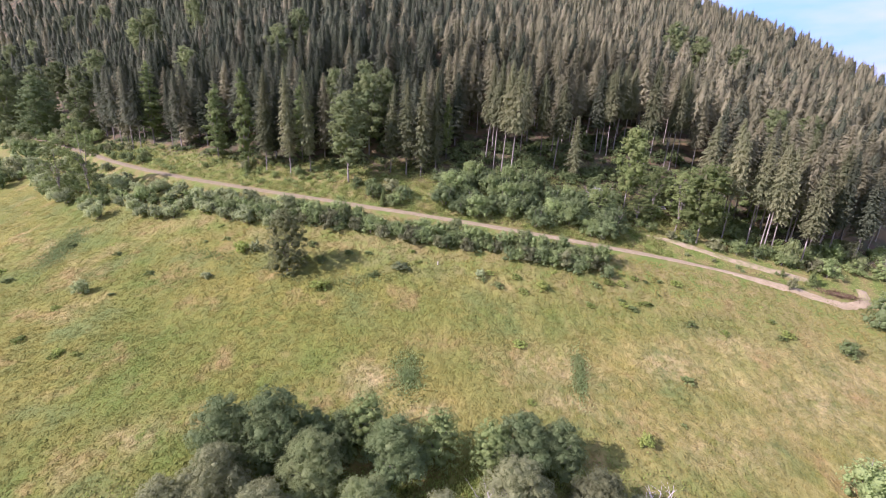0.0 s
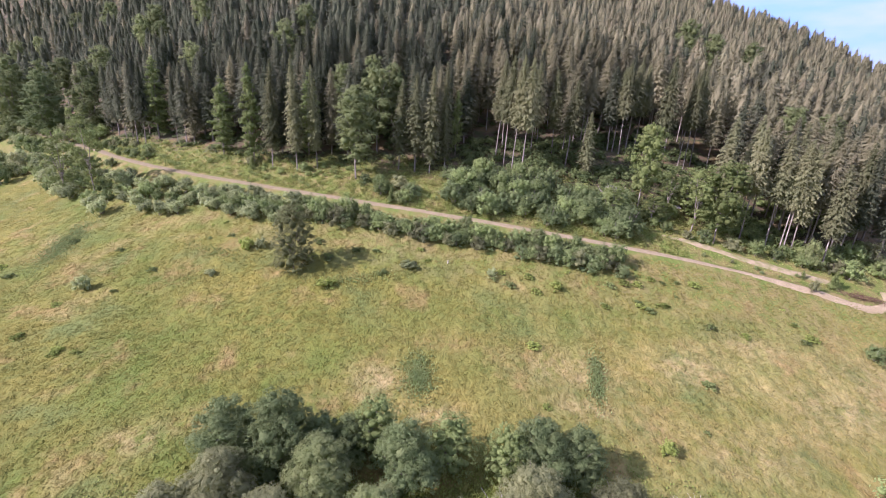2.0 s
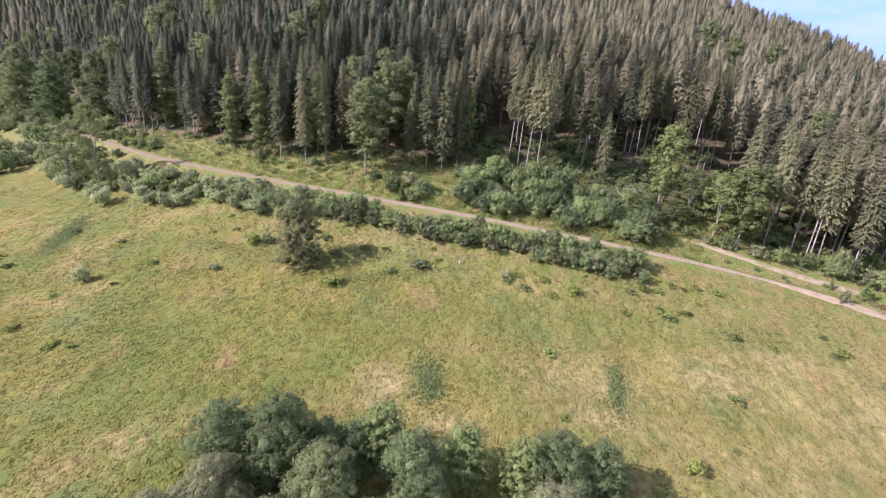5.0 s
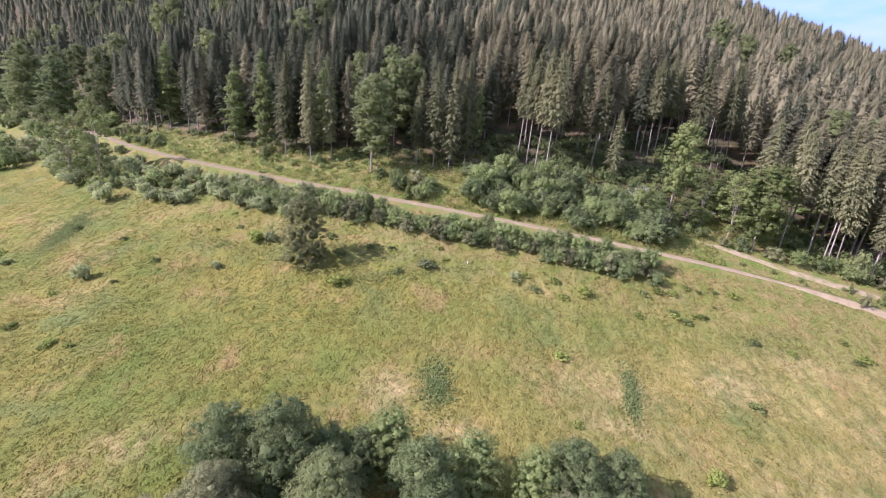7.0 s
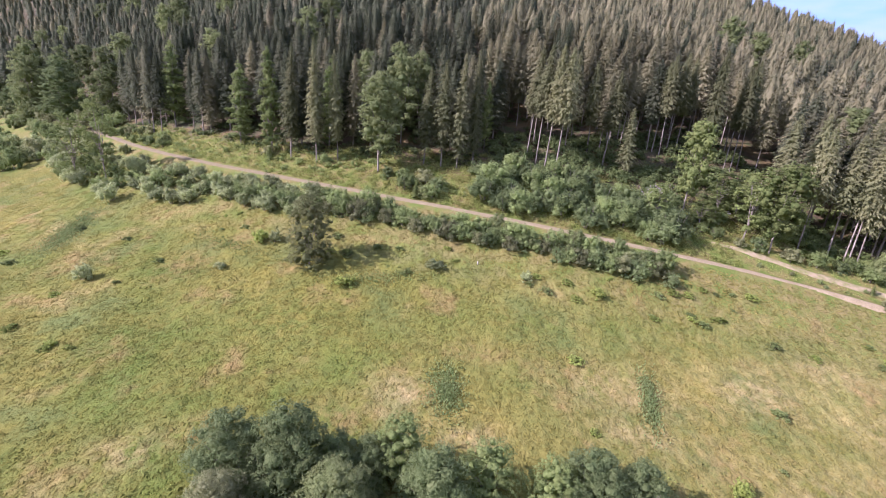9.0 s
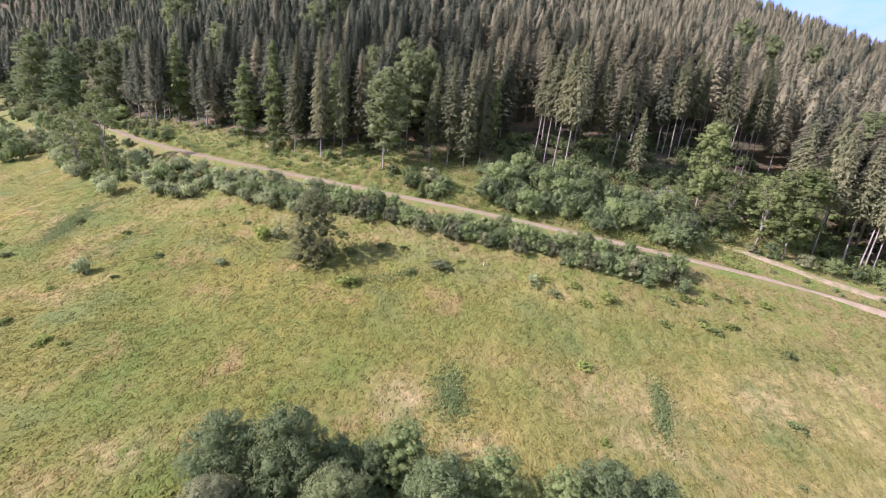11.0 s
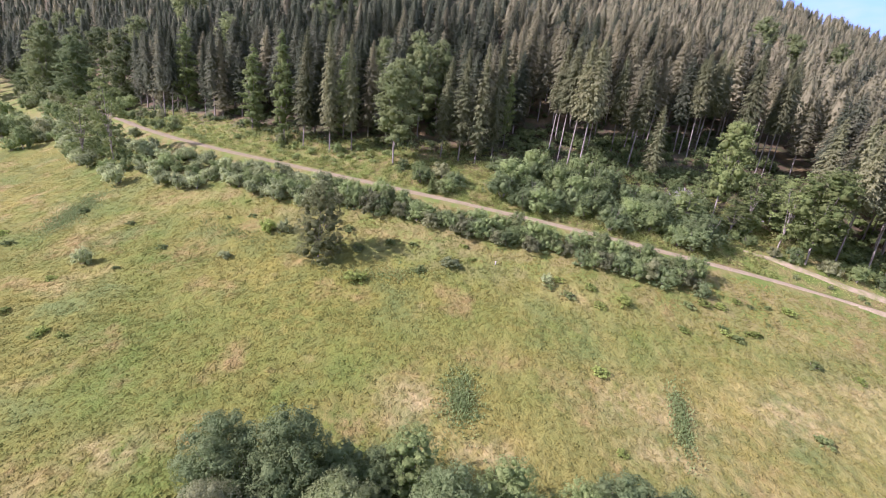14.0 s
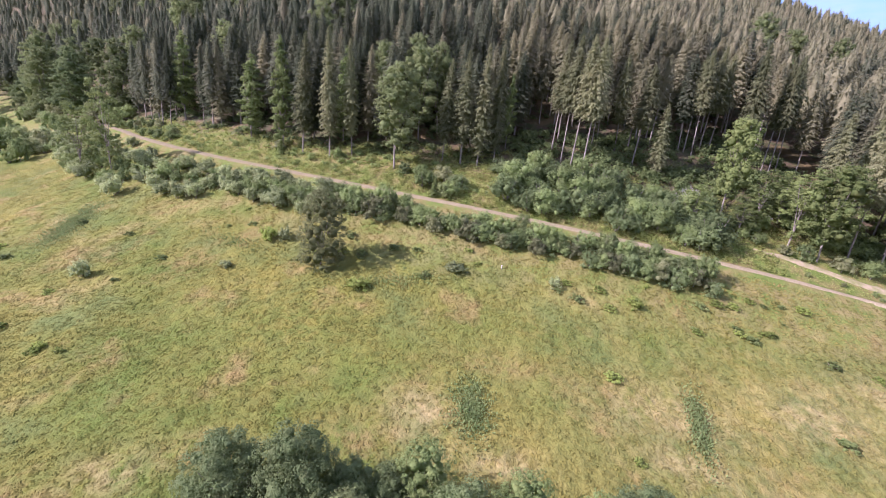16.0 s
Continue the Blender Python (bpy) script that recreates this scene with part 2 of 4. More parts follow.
# drifts in the meadow: x, y, reach along x and y
STRAW = [(-9.2, 55.5, 5, 3.5), (21.8, 60.7, 9, 4.5), (22.2, 53.3, 6, 3), (-40.1, 43.3, 4, 2.5), (67.6, 58.2, 12, 5), (46.1, 47.6, 8, 4), (43.4, 63.3, 7, 4), (-1, 49.5, 6, 2.5), (80, 66, 12, 6), (58, 70, 9, 3)]
RUST = [(-0.2, 64.4, 7, 2), (-16.1, 50.1, 4.5, 3), (-55.5, 81.3, 5, 4.5), (-79.9, 81.2, 4, 4), (-92.5, 91.3, 5, 4), (63.7, 79.2, 5, 3), (-33, 46.5, 4, 2.5), (-70, 101, 9, 3), (-15, 90, 12, 2.5), (33, 50, 4, 4)]
LUSH = [(-32.1, 67.5, 13, 7), (-50.6, 61.6, 11, 7), (36.3, 74.5, 14, 5), (8.8, 60.6, 6, 4), (-80, 98, 7, 5), (-45, 50, 9, 5), (-18, 60, 7, 4), (10, 72, 12, 4)]


def drifts(rows, x, y):
    out = np.zeros(np.shape(x))
    for cx, cy, rx, ry in rows:
        out = np.maximum(out, np.exp(-((x - cx) / rx) ** 2 - ((y - cy) / ry) ** 2))
    return out


def lay_drifts(me, x, y):
    for key, rows in (("lush", LUSH), ("rust", RUST), ("straw", STRAW)):
        a = me.attributes.new(key, "FLOAT", "POINT")
        a.data.foreach_set("value", (0.72 * drifts(rows, x, y)).ravel().astype(np.float32))


def gz(x, y):
    return float(ground_z(x, y))


# ---- mesh helpers ----


def mesh_from(name, verts, quads, mat, shade=False):
    """A mesh from arrays of corners and of faces, three- or four-cornered."""
    me = bpy.data.meshes.new(name)
    verts, quads = np.asarray(verts, np.float32), np.asarray(quads, np.int32)
    me.vertices.add(len(verts))
    me.vertices.foreach_set("co", verts.ravel())
    me.loops.add(quads.size)
    me.loops.foreach_set("vertex_index", quads.ravel())
    me.polygons.add(len(quads))
    me.polygons.foreach_set("loop_start", np.arange(0, quads.size, quads.shape[1], dtype=np.int32))
    me.polygons.foreach_set("loop_total", np.full(len(quads), quads.shape[1], np.int32))
    me.update(calc_edges=True)
    me.validate()
    if shade:
        me.polygons.foreach_set("use_smooth", np.ones(len(me.polygons), bool))
    me.materials.append(mat)
    return me


def part(name, me, parent, label=""):
    ob = new(name, me)
    ob.parent = parent
    return tagged(ob, label)


def unit(v):
    return v / np.maximum(np.linalg.norm(v, axis=-1, keepdims=True), 1e-6)


def leaf_cards(centre, along, face, length, width):
    """Leaf sprays: diamonds with a fold, from their middle, long axis, facing and sizes."""
    along = unit(along)
    side = unit(np.cross(face, along))
    up = np.cross(along, side)
    L, W = np.asarray(length)[:, None], np.asarray(width)[:, None]
    a = centre - along * L / 2
    b = centre + side * W / 2 - up * W * 0.18
    c = centre + along * L / 2
    d = centre - side * W / 2 - up * W * 0.18
    v = np.stack([a, b, c, d], 1).reshape(-1, 3)
    return v, np.arange(len(v)).reshape(-1, 4)


def sprays(base, tip, side, width):
    """Pointed hanging sprays: triangles from a broad base to a tip."""
    s = unit(side) * np.asarray(width)[:, None] / 2
    v = np.stack([base - s, base + s, tip], 1).reshape(-1, 3)
    return v, np.arange(len(v)).reshape(-1, 3)


def tube(points, radii, sides=7):
    """A bent, tapered stem through the points."""
    pts = np.asarray(points, float)
    v, f = [], []
    for i, (p, r) in enumerate(zip(pts, radii)):
        way = unit(pts[min(i + 1, len(pts) - 1)] - pts[max(i - 1, 0)])
        s = unit(np.cross(way, [0.31, 0.95, 0.05]))
        t = np.cross(way, s)
        for k in range(sides):
            a = 2 * math.pi * k / sides
            v.append(p + r * (math.cos(a) * s + math.sin(a) * t))
    for i in range(len(pts) - 1):
        for k in range(sides):
            k2 = (k + 1) % sides
            f.append((i * sides + k, i * sides + k2, (i + 1) * sides + k2, (i + 1) * sides + k))
    return np.array(v), np.array(f)


def lumps(rng, lobes, around=9, rings=6, share=0.84):
    """The dense inside of a crown: an uneven closed lump in each lobe (x, y, z, rx, ry, rz)."""
    pieces = []
    for x, y, z, rx, ry, rz in lobes:
        v = []
        for i in range(rings + 1):
            e = math.pi * (0.03 + 0.94 * i / rings) - math.pi / 2
            for k in range(around):
                t = 2 * math.pi * (k + 0.5 * (i % 2)) / around
                s = share * rng.uniform(0.82, 1.12)
                v.append((x + rx * s * math.cos(e) * math.cos(t), y + ry * s * math.cos(e) * math.sin(t), z + rz * s * math.sin(e)))
        f = [(i * around + k, i * around + (k + 1) % around, (i + 1) * around + (k + 1) % around, (i + 1) * around + k) for i in range(rings) for k in range(around)]
        pieces.append((np.array(v), np.array(f)))
    return joined(pieces)


def joined(pieces):
    vs, fs, at = [], [], 0
    for v, f in pieces:
        vs.append(v)
        fs.append(np.asarray(f) + at)
        at += len(v)
    return np.concatenate(vs), np.concatenate(fs)

# ---- kinds of plants ----


def spruce_crown(rng, height, radius, bare, whorls, arms, twigs, core=(0.22, 0.48), size=1.0, blunt=1.75):
    """Drooping boughs in whorls, each a long spray hung with side twigs round a thin twiggy core; narrow and ragged."""
    z0 = height * bare
    lean = rng.uniform(0, 6.28)

    def reach(t, a):
        return (radius * (1 - t ** blunt) ** 0.85 * (0.5 + 0.5 * np.minimum(1, t * 4 + 0.2)) + 0.1) * (1 + 0.14 * np.cos(a - lean))

    n_r = max(6, whorls // 3)
    i, k = np.meshgrid(np.arange(n_r + 1), np.arange(6), indexing="ij")
    a = 6.28318 * (k + 0.5 * (i % 2)) / 6
    r = np.where((i > 0) & (i < n_r), reach(0.92 * i / n_r, a) * rng.uniform(*core, i.shape), 0.06)
    v = np.stack([r * np.cos(a), r * np.sin(a), z0 + (height - z0) * 0.93 * i / n_r - 0.3 * r], -1).reshape(-1, 3)
    f = []
    for i in range(n_r):
        for k in range(6):
            p, q = i * 6 + k, i * 6 + (k + 1) % 6
            f += [(p, q, q + 6), (p, q + 6, p + 6)]
    inside = v, np.array(f)

    t = np.repeat((np.arange(whorls) / whorls) ** 0.92, arms)
    m = len(t)
    t = np.clip(t + rng.uniform(-1.3, 1.3, m) / whorls, 0, 0.995)
    a = np.repeat(rng.uniform(0, 6.28, whorls), arms) + np.tile(6.28318 * np.arange(arms) / arms, whorls) + rng.uniform(-0.3, 0.3, m)
    r = reach(t, a) * np.repeat(rng.uniform(0.92, 1.06, whorls), arms) * rng.uniform(0.66, 1.16, m)
    out = np.stack([np.cos(a), np.sin(a), 0 * a], -1)
    cross = np.stack([-np.sin(a), np.cos(a), 0 * a], -1)
    z = z0 + (height - z0) * t
    droop = 0.5 - 0.75 * smooth(0.55, 1.0, t)

    def along(s):
        p = out * (r * s)[:, None]
        p[:, 2] = z + 0.15 * r * s - droop * r * s * s
        return p

    base, tip, side = [along(0.2 + 0 * r)], [along(1 + 0 * r)], [cross + rng.normal(0, 0.25, (m, 3))]
    wide = [(0.22 * r + 0.12) * size]
    for j in range(twigs):
        s = rng.uniform(0.35, 0.98, m)
        q = size * (0.20 * r + 0.30) * rng.uniform(0.6, 1.3, m)
        p = along(s) + cross * (rng.uniform(-0.12, 0.12, m) * r)[:, None]
        way = out * rng.uniform(0.2, 0.7, (m, 1)) + cross * ((-1) ** j * rng.uniform(0.2, 0.8, (m, 1)))
        way[:, 2] -= rng.uniform(0.1, 1.1, m)
        base.append(p)
        tip.append(p + way * q[:, None])
        side.append(rng.normal(0, 0.4, (m, 3)) + np.cross(way, out + rng.normal(0, 0.5, (m, 3)) + [0, 0, 1.2]))
        wide.append(q * rng.uniform(0.4, 0.7, m))
    return joined([inside, sprays(np.concatenate(base), np.concatenate(tip), np.concatenate(side), np.concatenate(wide))])


def spruce(rng, bare, mat, label, radius=2.9, height=27.0, whorls=54, arms=10, twigs=9, size=0.66):
    ob = new("spruce_tree")
    tagged(ob, label, "tree", "trees of the spruce wood")
    bend = rng.uniform(-0.25, 0.25, 2)
    pts = [(bend[0] * s, bend[1] * s, height * s * 0.97 - 0.4 * (s == 0)) for s in (0, 0.03, 0.25, 0.5, 0.75, 1)]
    pieces = [tube(pts, (0.24, 0.175, 0.15, 0.115, 0.07, 0.02))]
    for _ in range(10):  # dead snags below the crown
        z, a = height * rng.uniform(0.08, max(bare, 0.12)), rng.uniform(0, 6.28)
        q = rng.uniform(0.5, 1.3)
        pieces.append(tube([(0.1 * math.cos(a), 0.1 * math.sin(a), z), (q * math.cos(a), q * math.sin(a), z - 0.25)], (0.035, 0.012), 3))
    part("trunk", mesh_from("spruce_trunk", *joined(pieces), m_bark), ob, "slender grey-brown trunk with dead snags")
    part("crown", mesh_from("spruce_crown", *spruce_crown(rng, height, radius, bare, whorls, arms, twigs, size=size), mat), ob)
    return ob


def clumped_leaves(rng, lobes, clumps, per, clump_r, size, flat=0.75):
    """Leaves in clumps over the outside of some lobes (x, y, z, rx, ry, rz), with gaps between the clumps."""
    lobes = np.asarray(lobes, float)
    area = (lobes[:, 3] * lobes[:, 4] * lobes[:, 5]) ** (2 / 3)
    pick = rng.choice(len(lobes), clumps, p=area / area.sum())
    way = unit(rng.normal(size=(clumps, 3)))
    way[:, 2] = np.where(way[:, 2] < -0.45, -way[:, 2], way[:, 2])
    depth = rng.uniform(0.64, 1.12, (clumps, 1))
    cen = lobes[pick, :3] + way * lobes[pick, 3:] * depth
    keep = np.ones(clumps, bool)
    for k, lb in enumerate(lobes):
        inside = (((cen - lb[:3]) / lb[3:]) ** 2).sum(1) < 0.5
        keep &= ~(inside & (pick != k))
    cen, way = cen[keep], way[keep]
    m = len(cen)
    r = clump_r * rng.uniform(0.6, 1.35, (m, 1, 1))
    w2 = unit(rng.normal(size=(m, per, 3)) + way[:, None] * 0.55)
    pts = cen[:, None] + w2 * r * rng.uniform(0.45, 1.0, (m, per, 1)) * np.array([1, 1, flat])
    face = unit(w2 * 0.8 + way[:, None] * 0.7 + rng.normal(size=(m, per, 3)) * 0.35 + np.array([0, 0, 0.25]))
    along = np.cross(face, rng.normal(size=(m, per, 3)))
    n_ = m * per
    le = size * rng.uniform(0.6, 1.4, n_)
    return leaf_cards(pts.reshape(-1, 3), along.reshape(-1, 3), face.reshape(-1, 3), le, le * rng.uniform(0.5, 0.8, n_))


def limbs(rng, height, fork, spread, count, r0):
    """A trunk that forks into bent limbs."""
    pieces = [tube([(0, 0, -0.5), (0.03, 0, 0.3), (rng.uniform(-0.2, 0.2), rng.uniform(-0.2, 0.2), fork), (0, 0, height * 0.82)], (r0 * 1.35, r0, r0 * 0.8, r0 * 0.15))]
    for k in range(count):
        a = 6.28 * k / count + rng.uniform(-0.4, 0.4)
        z = fork * rng.uniform(0.8, 1.5)
        q = spread * rng.uniform(0.6, 1.0)
        top = z + (height - z) * rng.uniform(0.35, 0.8)
        o = np.array([math.cos(a), math.sin(a), 0])
        mid = o * q * 0.45 + [0, 0, z + (top - z) * 0.55]
        pieces.append(tube([(0, 0, z), mid, o * q + [0, 0, top]], (r0 * 0.55, r0 * 0.32, r0 * 0.08), 5))
        for _ in range(3):
            b = a + rng.uniform(-0.9, 0.9)
            pieces.append(tube([mid, mid + np.array([math.cos(b), math.sin(b), 0.6]) * q * rng.uniform(0.3, 0.55)], (r0 * 0.2, r0 * 0.04), 4))
    return joined(pieces)


def crown_lobes(rng, kind, H, R):
    """Lobes of a crown H high and R out to its edge; kind: round, column, airy, heap or egg."""
    low, count = {"round": (0.2, 24), "column": (0.1, 30), "airy": (0.12, 19), "heap": (0.06, 24), "egg": (0.05, 34)}[kind]

    def edge(t):
        if kind == "column":
            return R * (1 - t * t) ** 0.75 * (0.62 + 0.38 * min(1, 3 * t))
        if kind == "egg":
            return R * math.sqrt(max(0.05, 1 - ((t - 0.36) / 0.66) ** 2))
        if kind == "heap":
            return R * math.sqrt(max(0.04, 1 - t * t)) * (0.8 + 0.2 * min(1, 4 * t))
        return R * math.sqrt(max(0.05, 1 - ((t - 0.5) / 0.56) ** 2))

    lobes = []
    if kind != "airy":
        for t in (0.15, 0.32, 0.5, 0.68, 0.84):
            s = 0.62 * edge(t)
            lobes.append((rng.uniform(-0.1, 0.1) * R, rng.uniform(-0.1, 0.1) * R, H * (low + (1 - low) * t), s, s, max(s * 0.8, 0.13 * H)))
    for k in range(count):
        t = min(0.96, (k + rng.uniform(0.1, 0.9)) / count)
        a = 2.4 * k + rng.uniform(-0.5, 0.5)
        s = (0.36 * edge(t) + 0.22) * rng.uniform(0.75, 1.25) * (1.3 if kind == "egg" else 1)
        q = max(0.0, edge(t) - s * 0.75) * rng.uniform(0.8, 1.12)
        lobes.append((q * math.cos(a), q * math.sin(a), H * (low + (1 - low) * t) - s * 0.3, s, s, s * (0.62 if kind == "column" else 0.85)))
    return lobes


def broadleaf(rng, kind, H, R, mat, label, clumps, per, clump_r, size, name="broadleaf_tree", group="broadleaf trees", flat=0.5):
    """A leafy tree H high and R out to the crown's edge."""
    ob = new(name)
    tagged(ob, label, "tree", group)
    lobes = crown_lobes(rng, kind, H, R)
    fork = H * {"round": 0.22, "column": 0.2, "airy": 0.25, "heap": 0.1, "egg": 0.12}[kind]
    part("trunk", mesh_from("trunk_and_limbs", *limbs(rng, H, fork, R * 0.7, 7, 0.0075 * H + 0.05), m_bark), ob)
    leaves = clumped_leaves(rng, lobes, clumps, per, clump_r, size, flat)
    if kind != "airy":
        leaves = joined([lumps(rng, lobes, 8, 5, 0.34 if kind == "egg" else 0.5), leaves])
    part("crown", mesh_from("leafy_crown", *leaves, mat), ob)
    return ob


def shrub(rng, mat, label, clumps, per, size, category="bush", group="bushes along the road", name="bush"):
    """A low bush 4 m high and 2.4 m out to its edge, leafy to the ground, on several stems."""
    ob = new(name)
    tagged(ob, label, category, group)
    lobes = [(0, 0, 1.5, 1.5, 1.5, 1.5), (0.2, 0.1, 2.6, 1.0, 1.0, 1.0)]
    for k in range(13):
        a, z = 2.4 * k + rng.uniform(-0.4, 0.4), rng.uniform(0.4, 3.4)
        q = rng.uniform(0.5, 1.0) * 1.9 * math.sqrt(max(0.05, 1 - (z / 4.1) ** 2))
        s = rng.uniform(0.4, 0.85)
        lobes.append((q * math.cos(a), q * math.sin(a), z, s, s, s * rng.uniform(0.9, 1.4)))
    for k in range(4):
        a = rng.uniform(0, 6.28)
        q = rng.uniform(0.5, 1.5)
        stem = tube([(0.1 * math.cos(a), 0.1 * math.sin(a), -0.2), (q * 0.5 * math.cos(a), q * 0.5 * math.sin(a), 1.3), (q * math.cos(a), q * math.sin(a), rng.uniform(2.2, 3.6))], (0.07, 0.045, 0.01), 4)
        part("stem", mesh_from("stem", *stem, m_bark), ob)
    leaves = joined([lumps(rng, lobes, 6, 4, 0.56), clumped_leaves(rng, lobes, clumps, per, 0.36, size, 1.5)])
    part("foliage", mesh_from("bush_foliage", *leaves, mat), ob)
    return ob


def set_at(kinds, used, x, y, sx, sz, turn, sink=0.1):
    """Stands the next plant of a kind at x, y: the model itself first, then copies of it."""
    ob = kinds[int(used["n"] % len(kinds))]
    used["n"] += 1
    m = Matrix.LocRotScale((x, y, gz(x, y) - sink), Euler((0.03 * math.sin(7 * turn), 0.03 * math.sin(11 * turn), turn)), (sx, sx, sz))
    if ob.name in used:
        return copy_thing_scaled(ob, m)
    used[ob.name] = True
    ob.matrix_basis = m
    return ob


def copy_thing_scaled(ob, m):
    made = copy_thing(ob, Matrix())
    made.matrix_basis = m
    return made

# ---- ground and roads ----


def spaced(lo, hi, step, far_lo, far_hi, grow=1.14):
    core = list(np.arange(lo, hi, step))
    s, v = step, lo
    while v > far_lo:
        s *= grow
        v -= s
        core.insert(0, v)
    s, v = step, core[-1]
    while v < far_hi:
        s *= grow
        v += s
        core.append(v)
    return np.array(core)


gx = np.unique(np.concatenate([spaced(-185, 118, 1.0, -3000, 3000), np.arange(-100, 98, 0.5)]).round(2))
gy = np.unique(np.concatenate([spaced(26, 168, 1.0, -1500, 3000), np.arange(36, 98, 0.5)]).round(2))
X, Y = np.meshgrid(gx, gy)
U = Y - road_y(X)
Zg = ground_z(X, Y)
rough_ground = np.random.default_rng(5).normal(size=X.shape) * 0.045
Zg = Zg + rough_ground * smooth(3.0, 9.0, np.abs(U)) * (np.abs(X) < 300) + tussock_z(X, Y)
cols, rws = len(gx), len(gy)
idx = np.arange(cols * rws).reshape(rws, cols)
quads = np.stack([idx[:-1, :-1], idx[:-1, 1:], idx[1:, 1:], idx[1:, :-1]], -1).reshape(-1, 4)
ground_me = mesh_from("ground", np.stack([X, Y, Zg], -1).reshape(-1, 3), quads, m_ground, True)


def wood_edge(x):
    """How far above the road the closed wood begins."""
    return np.interp(x, [-300, -140, -90, -45, -25, -5, 12, 30, 45, 62, 76, 82, 95, 130], [2, 10, 14, 16, 20, 24, 32, 34, 44, 46, 44, 16, 14, 12])


lay_drifts(ground_me, X, Y)
# litter colour starts below the wood's edge, where it also paints the trees' shade
a = ground_me.attributes.new("litter_and_shade", "FLOAT", "POINT")
a.data.foreach_set("value", smooth(-6, 3, U - np.minimum(wood_edge(X), 19) + 2.5 * np.sin(X * 0.4) * np.sin(X * 0.13)).ravel().astype(np.float32))
a = ground_me.attributes.new("verge", "FLOAT", "POINT")
a.data.foreach_set("value", (smooth(-30, -2, U) * (U < wood_edge(X))).ravel().astype(np.float32))
tagged(new("ground", ground_me), "grassy valley meadow rising to a wooded hillside", "ground", kind="structure")


def strip(name, xs, off, half, lift, mat, label, seed):
    """A worn track along the slope: off metres above the road's line, with uneven edges and a slight crown."""
    rng = np.random.default_rng(seed)
    xs = np.asarray(xs, float)
    off = np.interp(xs, *off) if isinstance(off, tuple) else np.full(len(xs), off)
    wob = [np.convolve(rng.normal(size=len(xs) + 8), np.ones(5) / 5, "same")[4:-4] * 0.35 for _ in (0, 1)]
    v = []
    taper = 0.15 + 0.85 * smooth(0, 14, xs - xs[0])  # it begins as a faint trace
    for k, s in enumerate((-1, -0.55, 0, 0.55, 1)):
        w = s * half * taper * (1 - 0.28 * smooth(45, 75, xs)) + (wob[0] if s < 0 else wob[1]) * abs(s)
        y = road_y(xs) + off + w
        v.append(np.stack([xs, y, ground_z(xs, y) + lift + 0.07 * (1 - s * s) - 0.12 * (abs(s) == 1)], -1))
    v = np.stack(v, 1)
    n_ = len(xs)
    i = np.arange(n_ * 5).reshape(n_, 5)
    f = np.stack([i[:-1, :-1], i[1:, :-1], i[1:, 1:], i[:-1, 1:]], -1).reshape(-1, 4)
    return tagged(new(name, mesh_from(name, v.reshape(-1, 3), f, mat, True)), label, "road", kind="structure")


strip("road", np.arange(-190, 90, 1.2), ([-190, 58, 66, 74, 82, 87, 92], [0, 0, -0.7, -1.5, -3.0, -4.1, -4.8]), 1.85, 0.10, m_road, "pale gravel forest road between bushes", 11)
strip("track", np.arange(54, 92, 1.0), ([44, 60, 75, 88, 92], [9.2, 8.2, 5.6, 4.4, 4.2]), 1.3, 0.14, m_sand, "bare sandy track on the bank above the road", 12)



def ribbon(name, pts, half, mat, label):
    """A strip of road through the points, laid on the ground."""
    pts = np.asarray(pts, float)
    t = np.linspace(0, len(pts) - 1, 40)
    x, y = (np.interp(t, range(len(pts)), pts[:, k]) for k in (0, 1))
    for _ in range(3):
        x[1:-1], y[1:-1] = (x[:-2] + 2 * x[1:-1] + x[2:]) / 4, (y[:-2] + 2 * y[1:-1] + y[2:]) / 4
    w = unit(np.stack([-np.gradient(y), np.gradient(x)], -1))
    v = []
    for s in (-1, -0.5, 0, 0.5, 1):
        px, py = x + w[:, 0] * s * half, y + w[:, 1] * s * half
        v.append(np.stack([px, py, ground_z(px, py) + 0.145 + 0.06 * (1 - s * s) - 0.12 * (abs(s) == 1)], -1))
    i = np.arange(40 * 5).reshape(40, 5)
    f = np.stack([i[:-1, :-1], i[:-1, 1:], i[1:, 1:], i[1:, :-1]], -1).reshape(-1, 4)
    return tagged(new(name, mesh_from(name, np.stack(v, 1).reshape(-1, 3), f, mat, True)), label, "road", kind="structure")


ribbon("road_bend", [(87.0, 84.3), (90.0, 83.4), (93.3, 82.8), (96.5, 83.5), (99.7, 86.0), (101.8, 88.4), (102.4, 90.4)], 1.15, m_road, "pale gravel bend where the road turns uphill")

# ---- trees of the wood's edge ----
rng = np.random.default_rng(21)
BARE = (0.12, 0.2, 0.32, 0.42)
dark_label = "tall dark green spruce with drooping boughs at the wood's edge"
brown_label = "tall olive-brown spruce with a long bare trunk"
olive_label = "tall olive-green spruce with a pale bare trunk at the wood's edge"
spruces = {}
for q in BARE:
    spruces[q, 0] = [spruce(rng, q, m_spruce, dark_label) for _ in range(2)]
    spruces[q, 1] = [spruce(rng, q, m_spruce_brown, brown_label) for _ in range(2)]
    spruces[q, 2] = [spruce(rng, q, m_spruce_olive, olive_label) for _ in range(2)]
used = {k: {"n": 0} for k in spruces}


def stand_spruce(x, y, h, r, bare, brown):
    k = min(BARE, key=lambda v: abs(v - bare)), int(brown)
    set_at(spruces[k], used[k], x, y, r * 1.12 / 2.9, h / 27.0, rng.uniform(0, 6.28))


